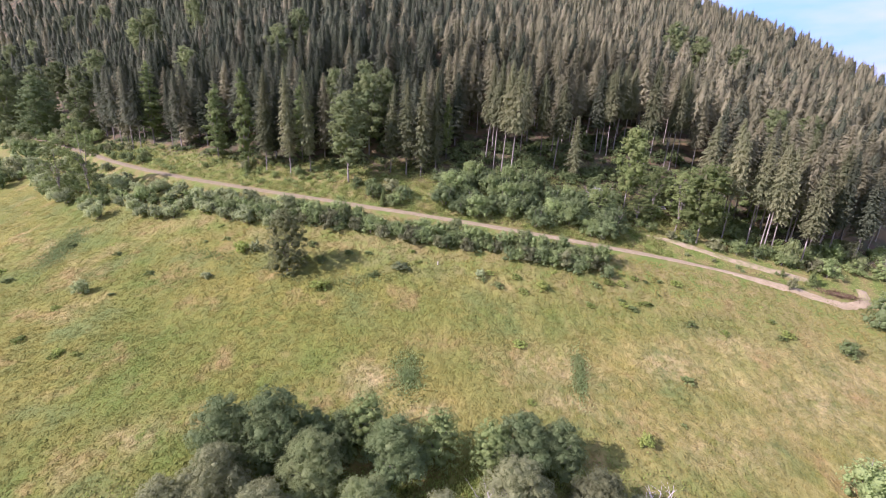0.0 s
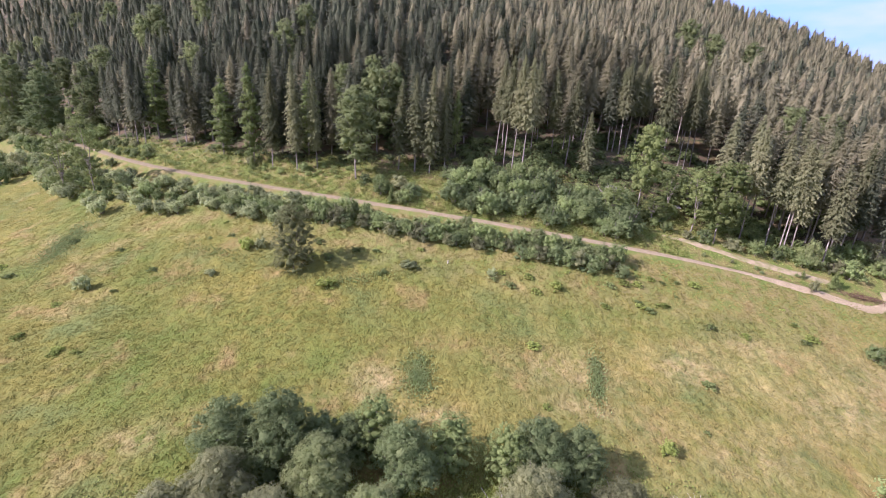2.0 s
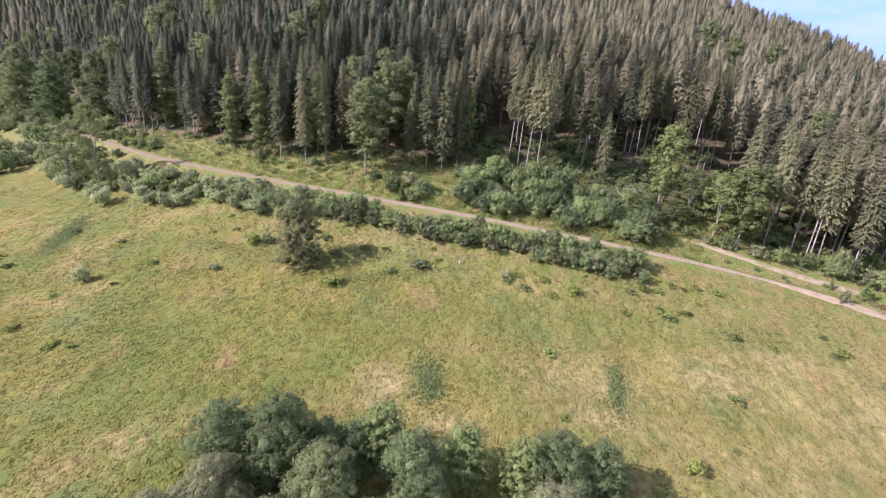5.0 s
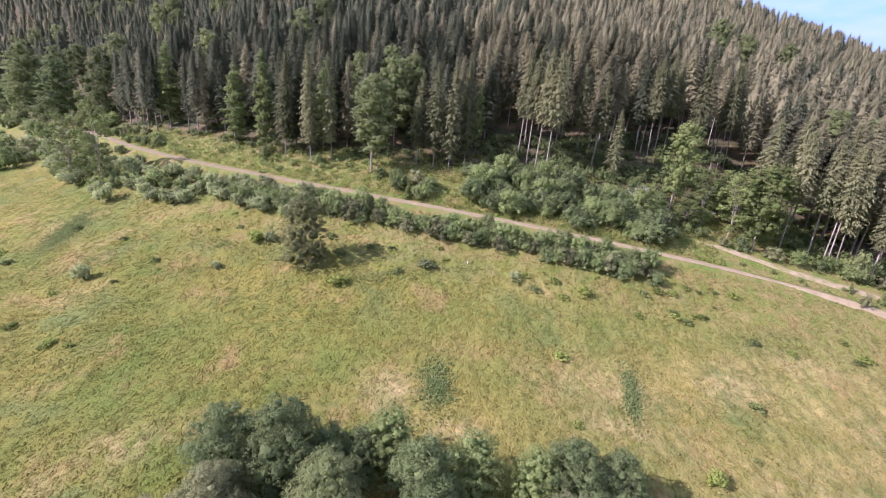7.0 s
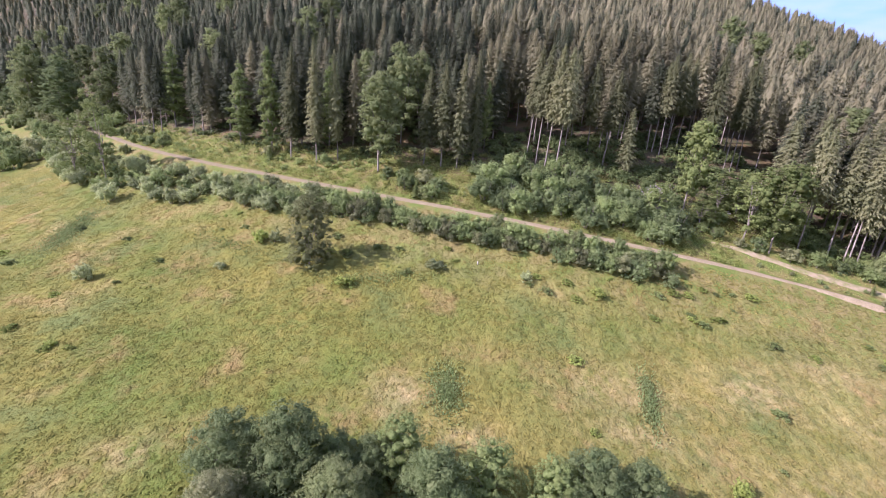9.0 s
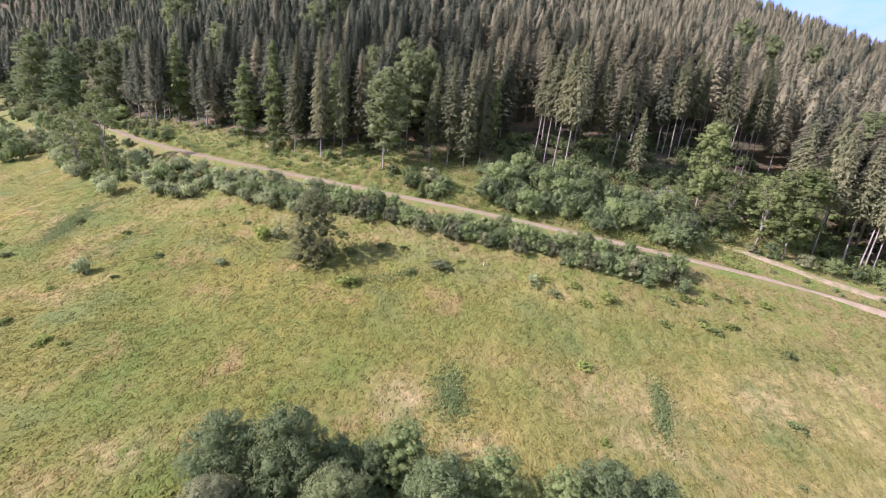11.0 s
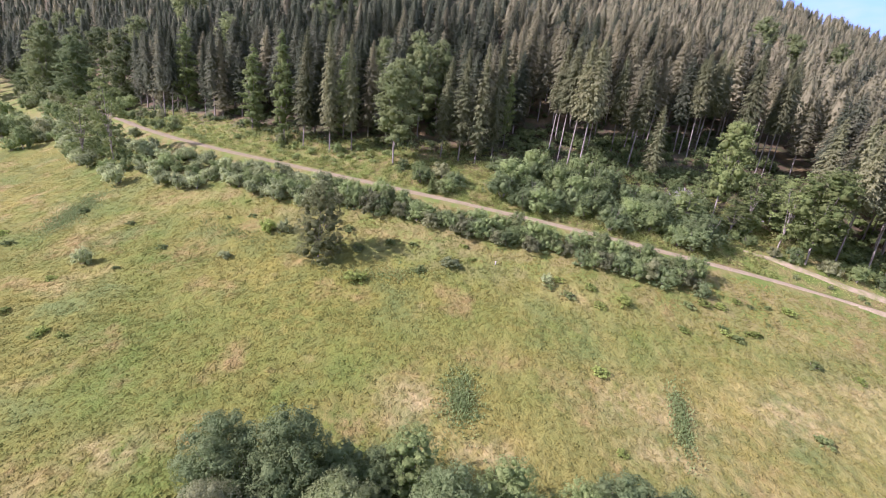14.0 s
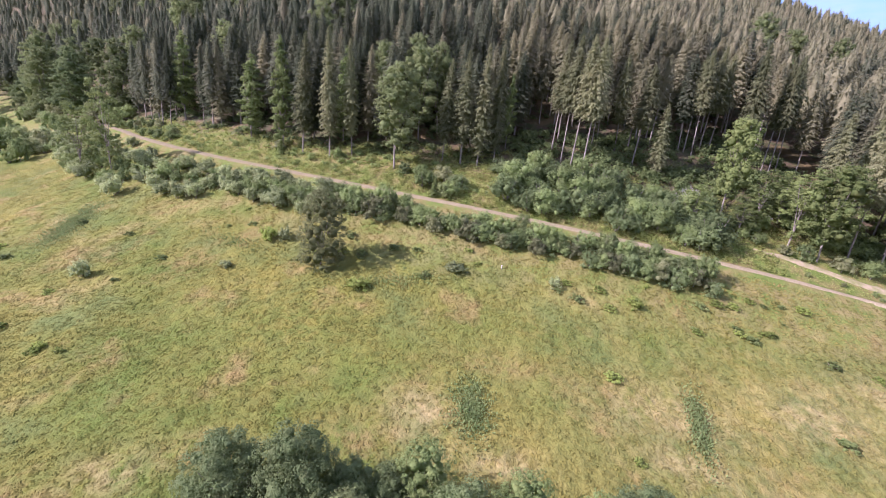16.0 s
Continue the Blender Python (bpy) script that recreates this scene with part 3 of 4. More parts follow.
# x, y, height, reach, bare part of the trunk
EDGE_WEST = [
    (-117.8, 160.0, 26.6, 2.2, 0.35), (-108.4, 151.9, 29.2, 2.5, 0.33), (-105.2, 151.2, 27.3, 2.3, 0.33), (-91.0, 146.2, 22.9, 1.8, 0.30),
    (-85.9, 142.8, 25.6, 2.3, 0.35), (-50.9, 123.9, 29.4, 2.5, 0.20), (-42.7, 120.6, 30.7, 2.6, 0.20), (-37.3, 121.7, 27.6, 2.3, 0.25),
    (-14.1, 121.0, 24.0, 2.3, 0.20), (-9.5, 120.1, 26.1, 3.0, 0.20), (-5.3, 119.2, 28.3, 2.7, 0.15), (-1.2, 122.3, 28.1, 2.3, 0.15),
]
EDGE_MIDDLE = [
    (13.8, 128.8, 27.8, 2.7, 0.38), (15.9, 125.0, 29.9, 2.6, 0.40), (17.9, 122.2, 31.0, 2.7, 0.42), (20.5, 120.6, 31.2, 2.9, 0.42),
    (24.7, 132.4, 26.3, 2.6, 0.35), (31.5, 133.9, 24.4, 2.5, 0.30), (34.0, 126.0, 25.1, 3.1, 0.45), (39.4, 123.2, 18.3, 2.3, 0.10),
    (51.8, 139.0, 25.2, 2.6, 0.40), (53.6, 137.9, 27.3, 2.5, 0.40), (56.1, 139.5, 27.9, 2.6, 0.40), (59.7, 141.7, 26.1, 2.6, 0.40),
    (63.5, 131.7, 32.2, 2.9, 0.35), (71.6, 135.2, 27.8, 2.3, 0.40), (72.8, 134.0, 29.1, 2.3, 0.40), (76.0, 136.3, 29.5, 2.3, 0.40),
]
EDGE_EAST = [
    (74.9, 103.9, 27.8, 2.8, 0.42), (80.7, 102.4, 27.6, 2.8, 0.42), (83.1, 100.7, 27.0, 2.6, 0.42),
    (83.5, 99.9, 28.0, 2.6, 0.42), (86.1, 100.7, 26.8, 2.6, 0.32), (93.4, 105.6, 28.9, 3.0, 0.32), (91.4, 96.7, 25.1, 2.8, 0.32),
    (70.0, 109.5, 27.0, 2.8, 0.32), (78.0, 110.0, 28.0, 2.8, 0.32), (88.0, 109.0, 28.0, 2.8, 0.32), (99.5, 102.0, 28.0, 2.9, 0.32),
]
for row, brown in ((EDGE_WEST, 0), (EDGE_MIDDLE, 2), (EDGE_EAST, 2)):
    for i, (x, y, h, r, q) in enumerate(row):
        stand_spruce(x, y, h, r, q, brown or 2 * (row is EDGE_WEST and i >= 5))

green_column = [broadleaf(rng, "column", 24, 3.9, m_column, "fresh green slim tree leafy almost to the ground", 760, 15, 0.62, 0.36) for _ in range(2)]
dull_round = [broadleaf(rng, "round", 22, 5.0, m_beech, "broad round-crowned deciduous tree in dull green leaf", 700, 15, 0.7, 0.38) for _ in range(2)]
dull_heap = [broadleaf(rng, "heap", 27, 7.5, m, "full-crowned deciduous tree leafy down to the ground", 1000, 16, 0.85, 0.46) for m in (m_beech, m_alder)]
layered = [broadleaf(rng, "round", 24, 5.6, m_beech, "broad dull green deciduous tree above the road", 950, 16, 0.65, 0.36)]
airy_tree = [broadleaf(rng, "airy", 19, 4.2, m_green, "young airy deciduous tree standing in the roadside scrub", 420, 16, 0.6, 0.34) for _ in range(2)]
green_round = [broadleaf(rng, "round", 20, 5.4, m_green, "bright green broad deciduous tree at the wood's edge", 800, 16, 0.62, 0.36)]
lone = [broadleaf(rng, "egg", 14, 4.6, m_lone, "single dark green tree standing in the meadow", 2300, 18, 0.5, 0.2, "lone_tree", "trees in the meadow")]
use = {k: {"n": 0} for k in ("heap", "column", "dull", "airy", "green", "lone", "layered")}
TREE_SIZE = {"heap": (7.5, 27), "column": (3.9, 24), "dull": (5.0, 22), "airy": (4.2, 19), "green": (5.4, 20), "lone": (4.6, 14), "layered": (5.6, 24)}
for kinds, key, rows in (
    (layered, "layered", [(-25.4, 116.5, 24.1, 5.6)]),
    (dull_heap, "heap", [(-186.5, 190.8, 34.0, 8.5), (-164.0, 180.8, 26.5, 8.3), (-142.5, 176.3, 27.6, 7.4), (-201, 206, 30, 8.0), (-176, 197, 28, 7.0), (-232, 224, 14, 6.0), (-250, 239, 15, 6.5), (-217, 212, 13, 5.5), (-266, 252, 15, 7.0)]),
    (dull_round, "dull", [(-21.5, 128.9, 23.7, 4.8), (-61.5, 171.5, 22, 5.0), (-57.3, 184.5, 23, 5.0), (100.8, 205.7, 22, 6.5), (108.7, 198.1, 20, 5.0), (116.7, 184.2, 22, 5.0), (101.4, 133.3, 22, 5.0),
                          (112.3, 133.2, 21, 5.5), (-151.3, 242.3, 23, 6.0), (-17.0, 133.6, 23, 4.6), (-33.1, 135.0, 23, 4.5), (-24.2, 139.2, 23, 4.5)]),
    (dull_round, "dull", [(-138.8, 224.1, 20, 4.6), (-157.0, 237.8, 22, 5.1), (-204.0, 283.7, 24, 5.6), (-240.5, 306.7, 20, 6.1), (-242.6, 275.0, 22, 4.6), (-255.0, 272.7, 24, 5.1), (-184.5, 217.8, 20, 5.6), (-157.2, 207.0, 22, 6.1), (-120.4, 229.5, 24, 4.6), (-98.6, 174.8, 20, 5.1), (-200.1, 209.4, 22, 5.6)]),
    (green_column, "column", [(-102.0, 153.9, 27.1, 4.6), (-69.2, 132.9, 23.3, 3.9), (-57.3, 126.8, 27.6, 3.5), (-41.6, 128.3, 24.1, 3.6), (1.7, 128.9, 18.5, 2.3)]),
    (airy_tree, "airy", [(-114.2, 124.8, 19.2, 4.6), (-100.9, 119.9, 24.5, 3.8), (52.7, 106.5, 7.2, 3.4), (62.6, 104.6, 17.0, 3.8), (58.2, 110.0, 13.0, 3.4), (64.4, 112.5, 12.1, 3.9), (42.2, 105.8, 10.2, 2.9)]),
    (green_round, "green", [(66.9, 101.2, 20.2, 5.4), (51.4, 112.5, 21.5, 4.4)]),
    (lone, "lone", [(-31.8, 82.4, 13.9, 4.2)]),
):
    for x, y, h, r in rows:
        set_at(kinds, use[key], x, y, r / TREE_SIZE[key][0], (h + 2.5 * (key == "dull" and y > 150)) / TREE_SIZE[key][1], rng.uniform(0, 6.28))

# ---- foreground trees in the valley bottom ----
alder = [broadleaf(rng, "heap", 9.5, 4.4, m_alder, "large dense dark-leaved tree by the brook", 1500, 22, 0.46, 0.17, "alder_tree", "trees by the brook", 0.7) for _ in range(3)]
willow = [broadleaf(rng, "heap", 8.0, 4.1, m_willow, "grey-green bushy willow by the brook", 1700, 24, 0.4, 0.135, "willow_tree", "trees by the brook", 0.9) for _ in range(3)]
green_alder = [broadleaf(rng, "egg", 9.0, 3.4, m_column, "fresh green young alder by the brook", 1100, 20, 0.42, 0.17, "alder_tree", "trees by the brook", 0.7)]
olive_willow = [broadleaf(rng, "heap", 8.0, 4.1, m_beech, "olive-green bushy willow by the brook", 1600, 24, 0.42, 0.14, "willow_tree", "trees by the brook", 0.9)]
NEAR_SIZE = {"alder": (4.4, 9.5), "willow": (4.1, 8.0), "green": (3.4, 9.0), "olive": (4.1, 8.0)}
use_near = {key: {"n": 0} for key in NEAR_SIZE}
for kinds, key, rows in (
    (alder, "alder", [(-26.2, 40.6, 10.0, 4.6), (-20.0, 41.2, 11.5, 4.8), (-3.8, 39.2, 10.0, 4.4), (-14.9, 41.6, 7.6, 3.5), (-11.3, 42.4, 7.0, 2.8), (13.0, 42.0, 9.0, 4.6), (18.3, 42.2, 8.2, 3.8)]),
    (green_alder, "green", [(-8.0, 43.6, 8.8, 3.2), (1.5, 42.2, 8.4, 3.3), (8.8, 41.8, 7.6, 3.0)]),
    (olive_willow, "olive", [(-13.9, 37.2, 8.8, 4.7), (-6.5, 32.4, 7.5, 4.4)]),
    (willow, "willow", [(-24.8, 35.0, 8.5, 4.4), (11.5, 35.8, 8.5, 4.6), (22.0, 36.0, 7.5, 3.8), (-29.5, 32.6, 6.5, 3.6), (-18.0, 31.0, 8.0, 4.4), (2.5, 32.6, 6.0, 3.4), (27.5, 35.6, 4.5, 2.4)]),
):
    for x, y, h, r in rows:
        set_at(kinds, use_near[key], x, y, r * 1.03 / NEAR_SIZE[key][0], h * 0.95 / NEAR_SIZE[key][1], rng.uniform(0, 6.28))

# ---- bushes ----
hedge_kinds = [shrub(rng, m, "dense grey-green bush along the road", 170, 12, 0.21) for m in (m_bush, m_beech, m_willow, m_bush, m_alder, m_bush)]
dark_kinds = [shrub(rng, m, "tall dark green bush on the bank above the road", 190, 12, 0.2) for m in (m_alder, m_bush, m_alder)]
use_dark = {"n": 0}
use_hedge = {"n": 0}


pale_kinds = [shrub(rng, m, "low pale grey-green willow bush beside the road", 150, 12, 0.22) for m in (m_sallow, m_bush, m_sallow)]
use_pale = {"n": 0}


def scrub(x0, x1, u0, u1, spacing, h, seed, chance=1.0, pale=False, dark=False):
    """Bushes strewn between two distances from the road's line."""
    rg = np.random.default_rng(seed)
    for x in np.arange(x0, x1, spacing):
        for u in np.arange(u0, u1 + 0.01, spacing):
            if rg.random() > chance:
                continue
            px = x + rg.uniform(-0.45, 0.45) * spacing
            py = float(road_y(px)) + u + rg.uniform(-0.45, 0.45) * spacing
            s = rg.uniform(0.7, 1.25)
            set_at(pale_kinds if pale else dark_kinds if dark else hedge_kinds, use_pale if pale else use_dark if dark else use_hedge, px, py, h * s * 1.2 / 4.0, h * s * rg.uniform(0.85, 1.15) / 4.0, rg.uniform(0, 6.28))


scrub(-66, -36, -12.5, -6.0, 2.6, 3.5, 31, 1.0, True)
scrub(-36, 39, -9.4, -5.4, 2.3, 3.8, 32, 1.0)
scrub(-92, -64, -16.5, -5.8, 3.6, 3.7, 33, 0.97, True)
scrub(-158, -92, -22.0, -6.0, 5.0, 4.3, 46, 0.85, True)
scrub(-215, -150, -34.0, -8.0, 7.5, 6.0, 34, 0.8)
scrub(-200, -125, 1.0, 9.0, 6.0, 7.0, 42, 0.6)
scrub(2, 46, 5.5, 17.5, 3.9, 5.8, 35, 0.92, dark=True)
scrub(44, 66, 10.5, 22.0, 4.0, 3.2, 40, 0.6)
scrub(-17, -8, 4.0, 9.0, 3.5, 4.2, 36, 0.8)
scrub(-128, -98, 3.6, 9.0, 3.6, 2.6, 43, 0.75)
scrub(70, 95, 9.5, 11.5, 3.4, 3.2, 37, 0.8)
scrub(97, 118, 7.5, 17.0, 4.6, 4.2, 44, 0.8)
scrub(62, 90, 3.2, 3.3, 3.4, 0.9, 45, 0.6)
scrub(-64, -18, 9.0, 13.0, 5.0, 2.8, 38, 0.35)
for x, y, h, r in ((-150.6, 142.5, 8.0, 3.7), (87.7, 96.6, 7.2, 3.1), (82.1, 86.4, 3.0, 1.4), (83.7, 70.8, 3.2, 2.5), (97.0, 78.6, 8.0, 4.4), (62.0, 41.0, 8.0, 4.4)):
    set_at(hedge_kinds, use_hedge, x, y, r / 2.4, h / 4.0, rng.uniform(0, 6.28))
meadow_bush = [shrub(rng, m, label, 150, 12, 0.22, "bush", "bushes in the meadow", "meadow_bush") for m, label in ((m_sallow, "small pale grey-green bush in the meadow"), (m_nettle, "small fresh green bush in the meadow"))]
use_meadow = {"n": 0}
for x, y, h, r in ((-72.2, 76.4, 3.4, 2.0), (-63.2, 59.3, 1.2, 1.1), (-48.4, 80.5, 1.5, 1.5), (-44.1, 88.7, 3.0, 2.1), (-41.1, 88.8, 2.8, 1.8), (-23.7, 77.3, 1.9, 2.4), (9.9, 82.0, 2.1, 1.6), (23.3, 80.0, 2.1, 1.7), (-7.3, 83.2, 1.9, 2.6), (32.7, 46.8, 2.4, 1.5)):
    set_at(meadow_bush, use_meadow, x, y, r / 2.4, h / 4.0, rng.uniform(0, 6.28))

# low weeds, docks and seedlings in the meadow
weed = [shrub(rng, m, "low clump of green weeds in the meadow grass", 60, 10, 0.34, "weed", "weeds in the meadow", "weed_clump") for m in (m_green, m_nettle)]
use_weed = {"n": 0}
rs = np.random.default_rng(71)
for x0, x1, u0, u1, count in ((22, 74, -20, -8, 26), (-60, 20, -24, -12, 26), (-100, -50, -60, -25, 12), (-20, 60, -60, -32, 4)):
    for _ in range(count):
        x, u = rs.uniform(x0, x1), rs.uniform(u0, u1)
        s = rs.uniform(0.2, 0.5)
        set_at(weed, use_weed, x, float(road_y(x)) + u, s * 1.5, s * 0.6, rs.uniform(0, 6.28), 0.05)

# ---- the wood on the hillside ----
rw = np.random.default_rng(41)
spots = []
for x in np.arange(-330, 210, 5.6):
    for y in np.arange(85, 345, 5.6):
        px, py = x + rw.uniform(-2.5, 2.5), y + rw.uniform(-2.5, 2.5)
        u = py - float(road_y(px))
        if u < float(wood_edge(px)) or math.hypot(px, py) > float(crest(px, py)) + 12 or abs(math.degrees(math.atan2(px, py)) + 1.5) > 50:
            continue
        if 10 < px < 78 and u < float(wood_edge(px)) + 16 and rw.random() < 0.58:
            continue
        if math.hypot(px, py) < 222:
            spots.append((u - float(wood_edge(px)) + 0.12 * abs(px), px, py))
for x in np.arange(-200, 230, 4.7):  # smaller trees high on the slope
    for y in np.arange(140, 345, 4.7):
        px, py = x + rw.uniform(-2.1, 2.1), y + rw.uniform(-2.1, 2.1)
        if 222 <= math.hypot(px, py) <= float(crest(px, py)) + 9 and py - float(road_y(px)) > 20 and -45 < math.degrees(math.atan2(px, py)) < 48:
            spots.append((900, px, py))
lighter = [o.matrix_basis.translation for o in bpy.data.objects if o.parent is None and o.name.startswith("broadleaf_tree")]
spots = [q for q in spots if all((q[1] - p.x) ** 2 + (q[2] - p.y) ** 2 > 22 and (p.length < 165 or (q[1] - 0.955 * p.x) ** 2 + (q[2] - 0.955 * p.y) ** 2 > 30) for p in lighter)]
spots.sort()
for i, (_, x, y) in enumerate(spots[:225]):
    brown = rw.random() < (0.15 if x < 0 else 0.8)
    stand_spruce(x, y, rw.uniform(21, 28), rw.uniform(2.6, 3.5), rw.choice(BARE[:2] if x < 8 else BARE[2:]), brown)
for x in np.arange(-900, -150, 9.0):  # the valley's far end
    for y in np.arange(160, 860, 9.0):
        px, py = x + rw.uniform(-3.5, 3.5), y + rw.uniform(-3.5, 3.5)
        if py - float(road_y(px)) > (3 if px > -226 else -45) and 222 < math.hypot(px, py) < (760 if px > -560 else 1150) and (math.hypot(px, py) < 480 or rw.random() < 0.5) and -52 < math.degrees(math.atan2(px, py)) < (-45 if math.hypot(px, py) < 320 else -24):
            spots.append((999, px, py))

far_models = [spruce_crown(np.random.default_rng(50 + k), 26.0, 3.7, 0.42, 18 if k < 6 else 14, 8, 3 if k < 6 else 2, (0.3, 0.6), 0.95 if k < 6 else 1.15, 2.3) for k in range(10)]
for brown, mat in ((0, m_spruce), (1, m_spruce_brown)):
    vs, fs, tones, at = [], [], [], 0
    for i, (_, x, y) in enumerate(spots[225:]):
        mixed = math.sin(i * 12.9898) * 43758.5453 % 1 < 0.1 + 0.75 * float(smooth(-60, 60, x))
        if int(mixed) != brown:
            continue
        v, f = far_models[i % 6 if math.hypot(x, y) < 185 else 6 + i % 4]
        a, s = rw.uniform(0, 6.28), rw.uniform(0.88, 1.0) * (1 if _ != 900 else 0.86)
        w = s * rw.uniform(0.85, 1.15)
        c_, s_ = math.cos(a), math.sin(a)
        q = np.stack([(v[:, 0] * c_ - v[:, 1] * s_) * w + x, (v[:, 0] * s_ + v[:, 1] * c_) * w + y, v[:, 2] * s + gz(x, y)], -1)
        vs.append(q)
        fs.append(f + at)
        tones.append(np.full(len(v), rw.uniform(0.15, 0.8), np.float32))
        at += len(v)
    me = mesh_from("far_wood", np.concatenate(vs), np.concatenate(fs), mat)
    me.attributes.new("tone", "FLOAT", "POINT").data.foreach_set("value", np.concatenate(tones))
    me.attributes.new("stand", "FLOAT", "POINT").data.foreach_set("value", np.ones(at, np.float32))
    tagged(new("spruce_wood", me), "dense spruce wood covering the hillside" if not brown else "dense olive-brown spruce wood on the hillside", "wood", kind="stuff")

# ---- grass ----
rg = np.random.default_rng(61)
N = 240000
x = rg.uniform(-190, 116, N)
y = 28 + 137 * rg.random(N) ** 1.25
k = (y < road_y(x) - 2.6) & (np.abs(np.degrees(np.arctan2(x, y + 12))) < 52)
x, y = x[k], y[k]
n_ = len(x)
le = rg.uniform(0.22, 0.62, n_) * (0.65 + 0.6 * lattice(x, y, 5.0, 8))
# lodged swaths: the blades of one spot lean the same way
a = 1.0 + 2.6 * lattice(x, y, 7.0, 6) * np.pi / 2 + 2.2 * (lattice(x, y, 2.4, 7) - 0.5) + rg.normal(0, 0.45, n_)
rise = rg.uniform(0.05, 0.32, n_)
along = unit(np.stack([np.cos(a), np.sin(a), rise], -1))
cen = np.stack([x, y, ground_z(x, y) + tussock_z(x, y) * 0.9], -1) + along * (le * 0.3)[:, None]
face = np.stack([-np.cos(a) * rise, -np.sin(a) * rise, np.ones(n_)], -1) + rg.normal(0, 0.22, (n_, 3))
v, f = leaf_cards(cen, along, face, le, le * rg.uniform(0.25, 0.5, n_))
me = mesh_from("meadow_grass", v, f, m_blade)
lay_drifts(me, np.repeat(x, 4), np.repeat(y, 4))
tagged(new("meadow_grass", me), "tall rough meadow grass, green to straw-yellow", "grass", kind="stuff")

# tussocks: little tents of matted blades
N = 290000
x = rg.uniform(-180, 112, N)
y = 32 + 110 * rg.random(N) ** 1.35
k = (y < road_y(x) - 3.2) & (np.abs(np.degrees(np.arctan2(x, y + 12))) < 51) & (rg.random(N) < 0.35 + 0.9 * lattice(x, y, 4.0, 9))
x, y = x[k], y[k]
n_ = len(x)
r = rg.uniform(0.12, 0.32, n_)
fade = smooth(-190, -60, x) * smooth(125, 70, y)
top = np.stack([x + rg.normal(0, 0.1, n_), y + rg.normal(0, 0.1, n_), ground_z(x, y) + tussock_z(x, y) + r * rg.uniform(0.12, 0.4, n_) * fade], -1)
foot = np.stack([x, y, ground_z(x, y) + tussock_z(x, y) - 0.05], -1)
turn = rg.uniform(0, 6.28, n_)
tents = []
for k in range(4):
    a = turn + 1.571 * k + rg.normal(0, 0.25, n_)
    out = np.stack([np.cos(a), np.sin(a), 0 * a], -1)
    tents.append(sprays(foot + out * (r * rg.uniform(0.6, 1.3, n_))[:, None], top, np.cross(out, [0, 0, 1.0]), r * rg.uniform(1.1, 1.9, n_)))
me = mesh_from("meadow_tussocks", *joined(tents), m_blade)
lay_drifts(me, np.tile(np.repeat(x, 3), 4), np.tile(np.repeat(y, 3), 4))
tagged(new("meadow_tussocks", me), "matted green and straw-coloured tussocks in the meadow", "grass", kind="stuff")

# bracken, herbs and seedlings on the bank and under the trees
N = 75000
x = rg.uniform(-120, 124, N)
u = rg.uniform(-3.0, 40, N)
roadside = np.interp(x, [58, 66, 74, 82, 87, 92], [2.3, 1.4, 0.6, -0.9, -2.0, -2.7])
on_track = (x > 56) & (x < 92) & (np.abs(u - np.interp(x, [44, 60, 75, 88, 92], [9.2, 8.2, 5.6, 4.4, 4.2])) < 1.2) & (rg.random(N) < 0.72)
k = (u > roadside) & ~on_track & (u < wood_edge(x) + np.where(x < 5, rg.normal(-3.5, 3.0, N), 8))
x, u = x[k], u[k]
y = road_y(x) + u
n_ = len(x)
cen = np.stack([x, y, ground_z(x, y) + rg.uniform(0.1, 0.6, n_)], -1)
le = rg.uniform(0.14, 0.32, n_)
spot = rg.random((2, 5200))  # rounded clumps of fern and nettle
hx, hu = -120 + 240 * spot[0], 2.6 + 24 * spot[1] ** 1.3
k = (hu < wood_edge(hx) + 1) & ~((hx > 58) & (hu < 12))
hx, hu = hx[k], hu[k]
hy = road_y(hx) + hu
hr = rg.uniform(0.5, 1.5, len(hx)) * (0.5 + 0.8 * lattice(hx, hy, 7.0, 12))
w = unit(rg.normal(size=(len(hx), 36, 3)) * [1, 1, 0.7])
w[..., 2] = np.abs(w[..., 2])
mound = np.stack([hx, hy, ground_z(hx, hy)], -1)[:, None] + w * hr[:, None, None] * rg.uniform(0.6, 1.05, (len(hx), 36, 1))
cen = np.concatenate([cen, mound.reshape(-1, 3)])
le = np.concatenate([le, rg.uniform(0.2, 0.42, len(hx) * 36)])
n_ = len(cen)
tagged(new("bank_herbs", mesh_from("bank_herbs", *leaf_cards(cen, rg.normal(size=(n_, 3)) * [1, 1, 0.5], rg.normal(size=(n_, 3)) * 0.6 + [0, 0, 1], le, le * 0.6), m_herb)),
       "low bracken and herbs on the roadside bank", "undergrowth", kind="stuff")

# ---- undergrowth below the trees ----


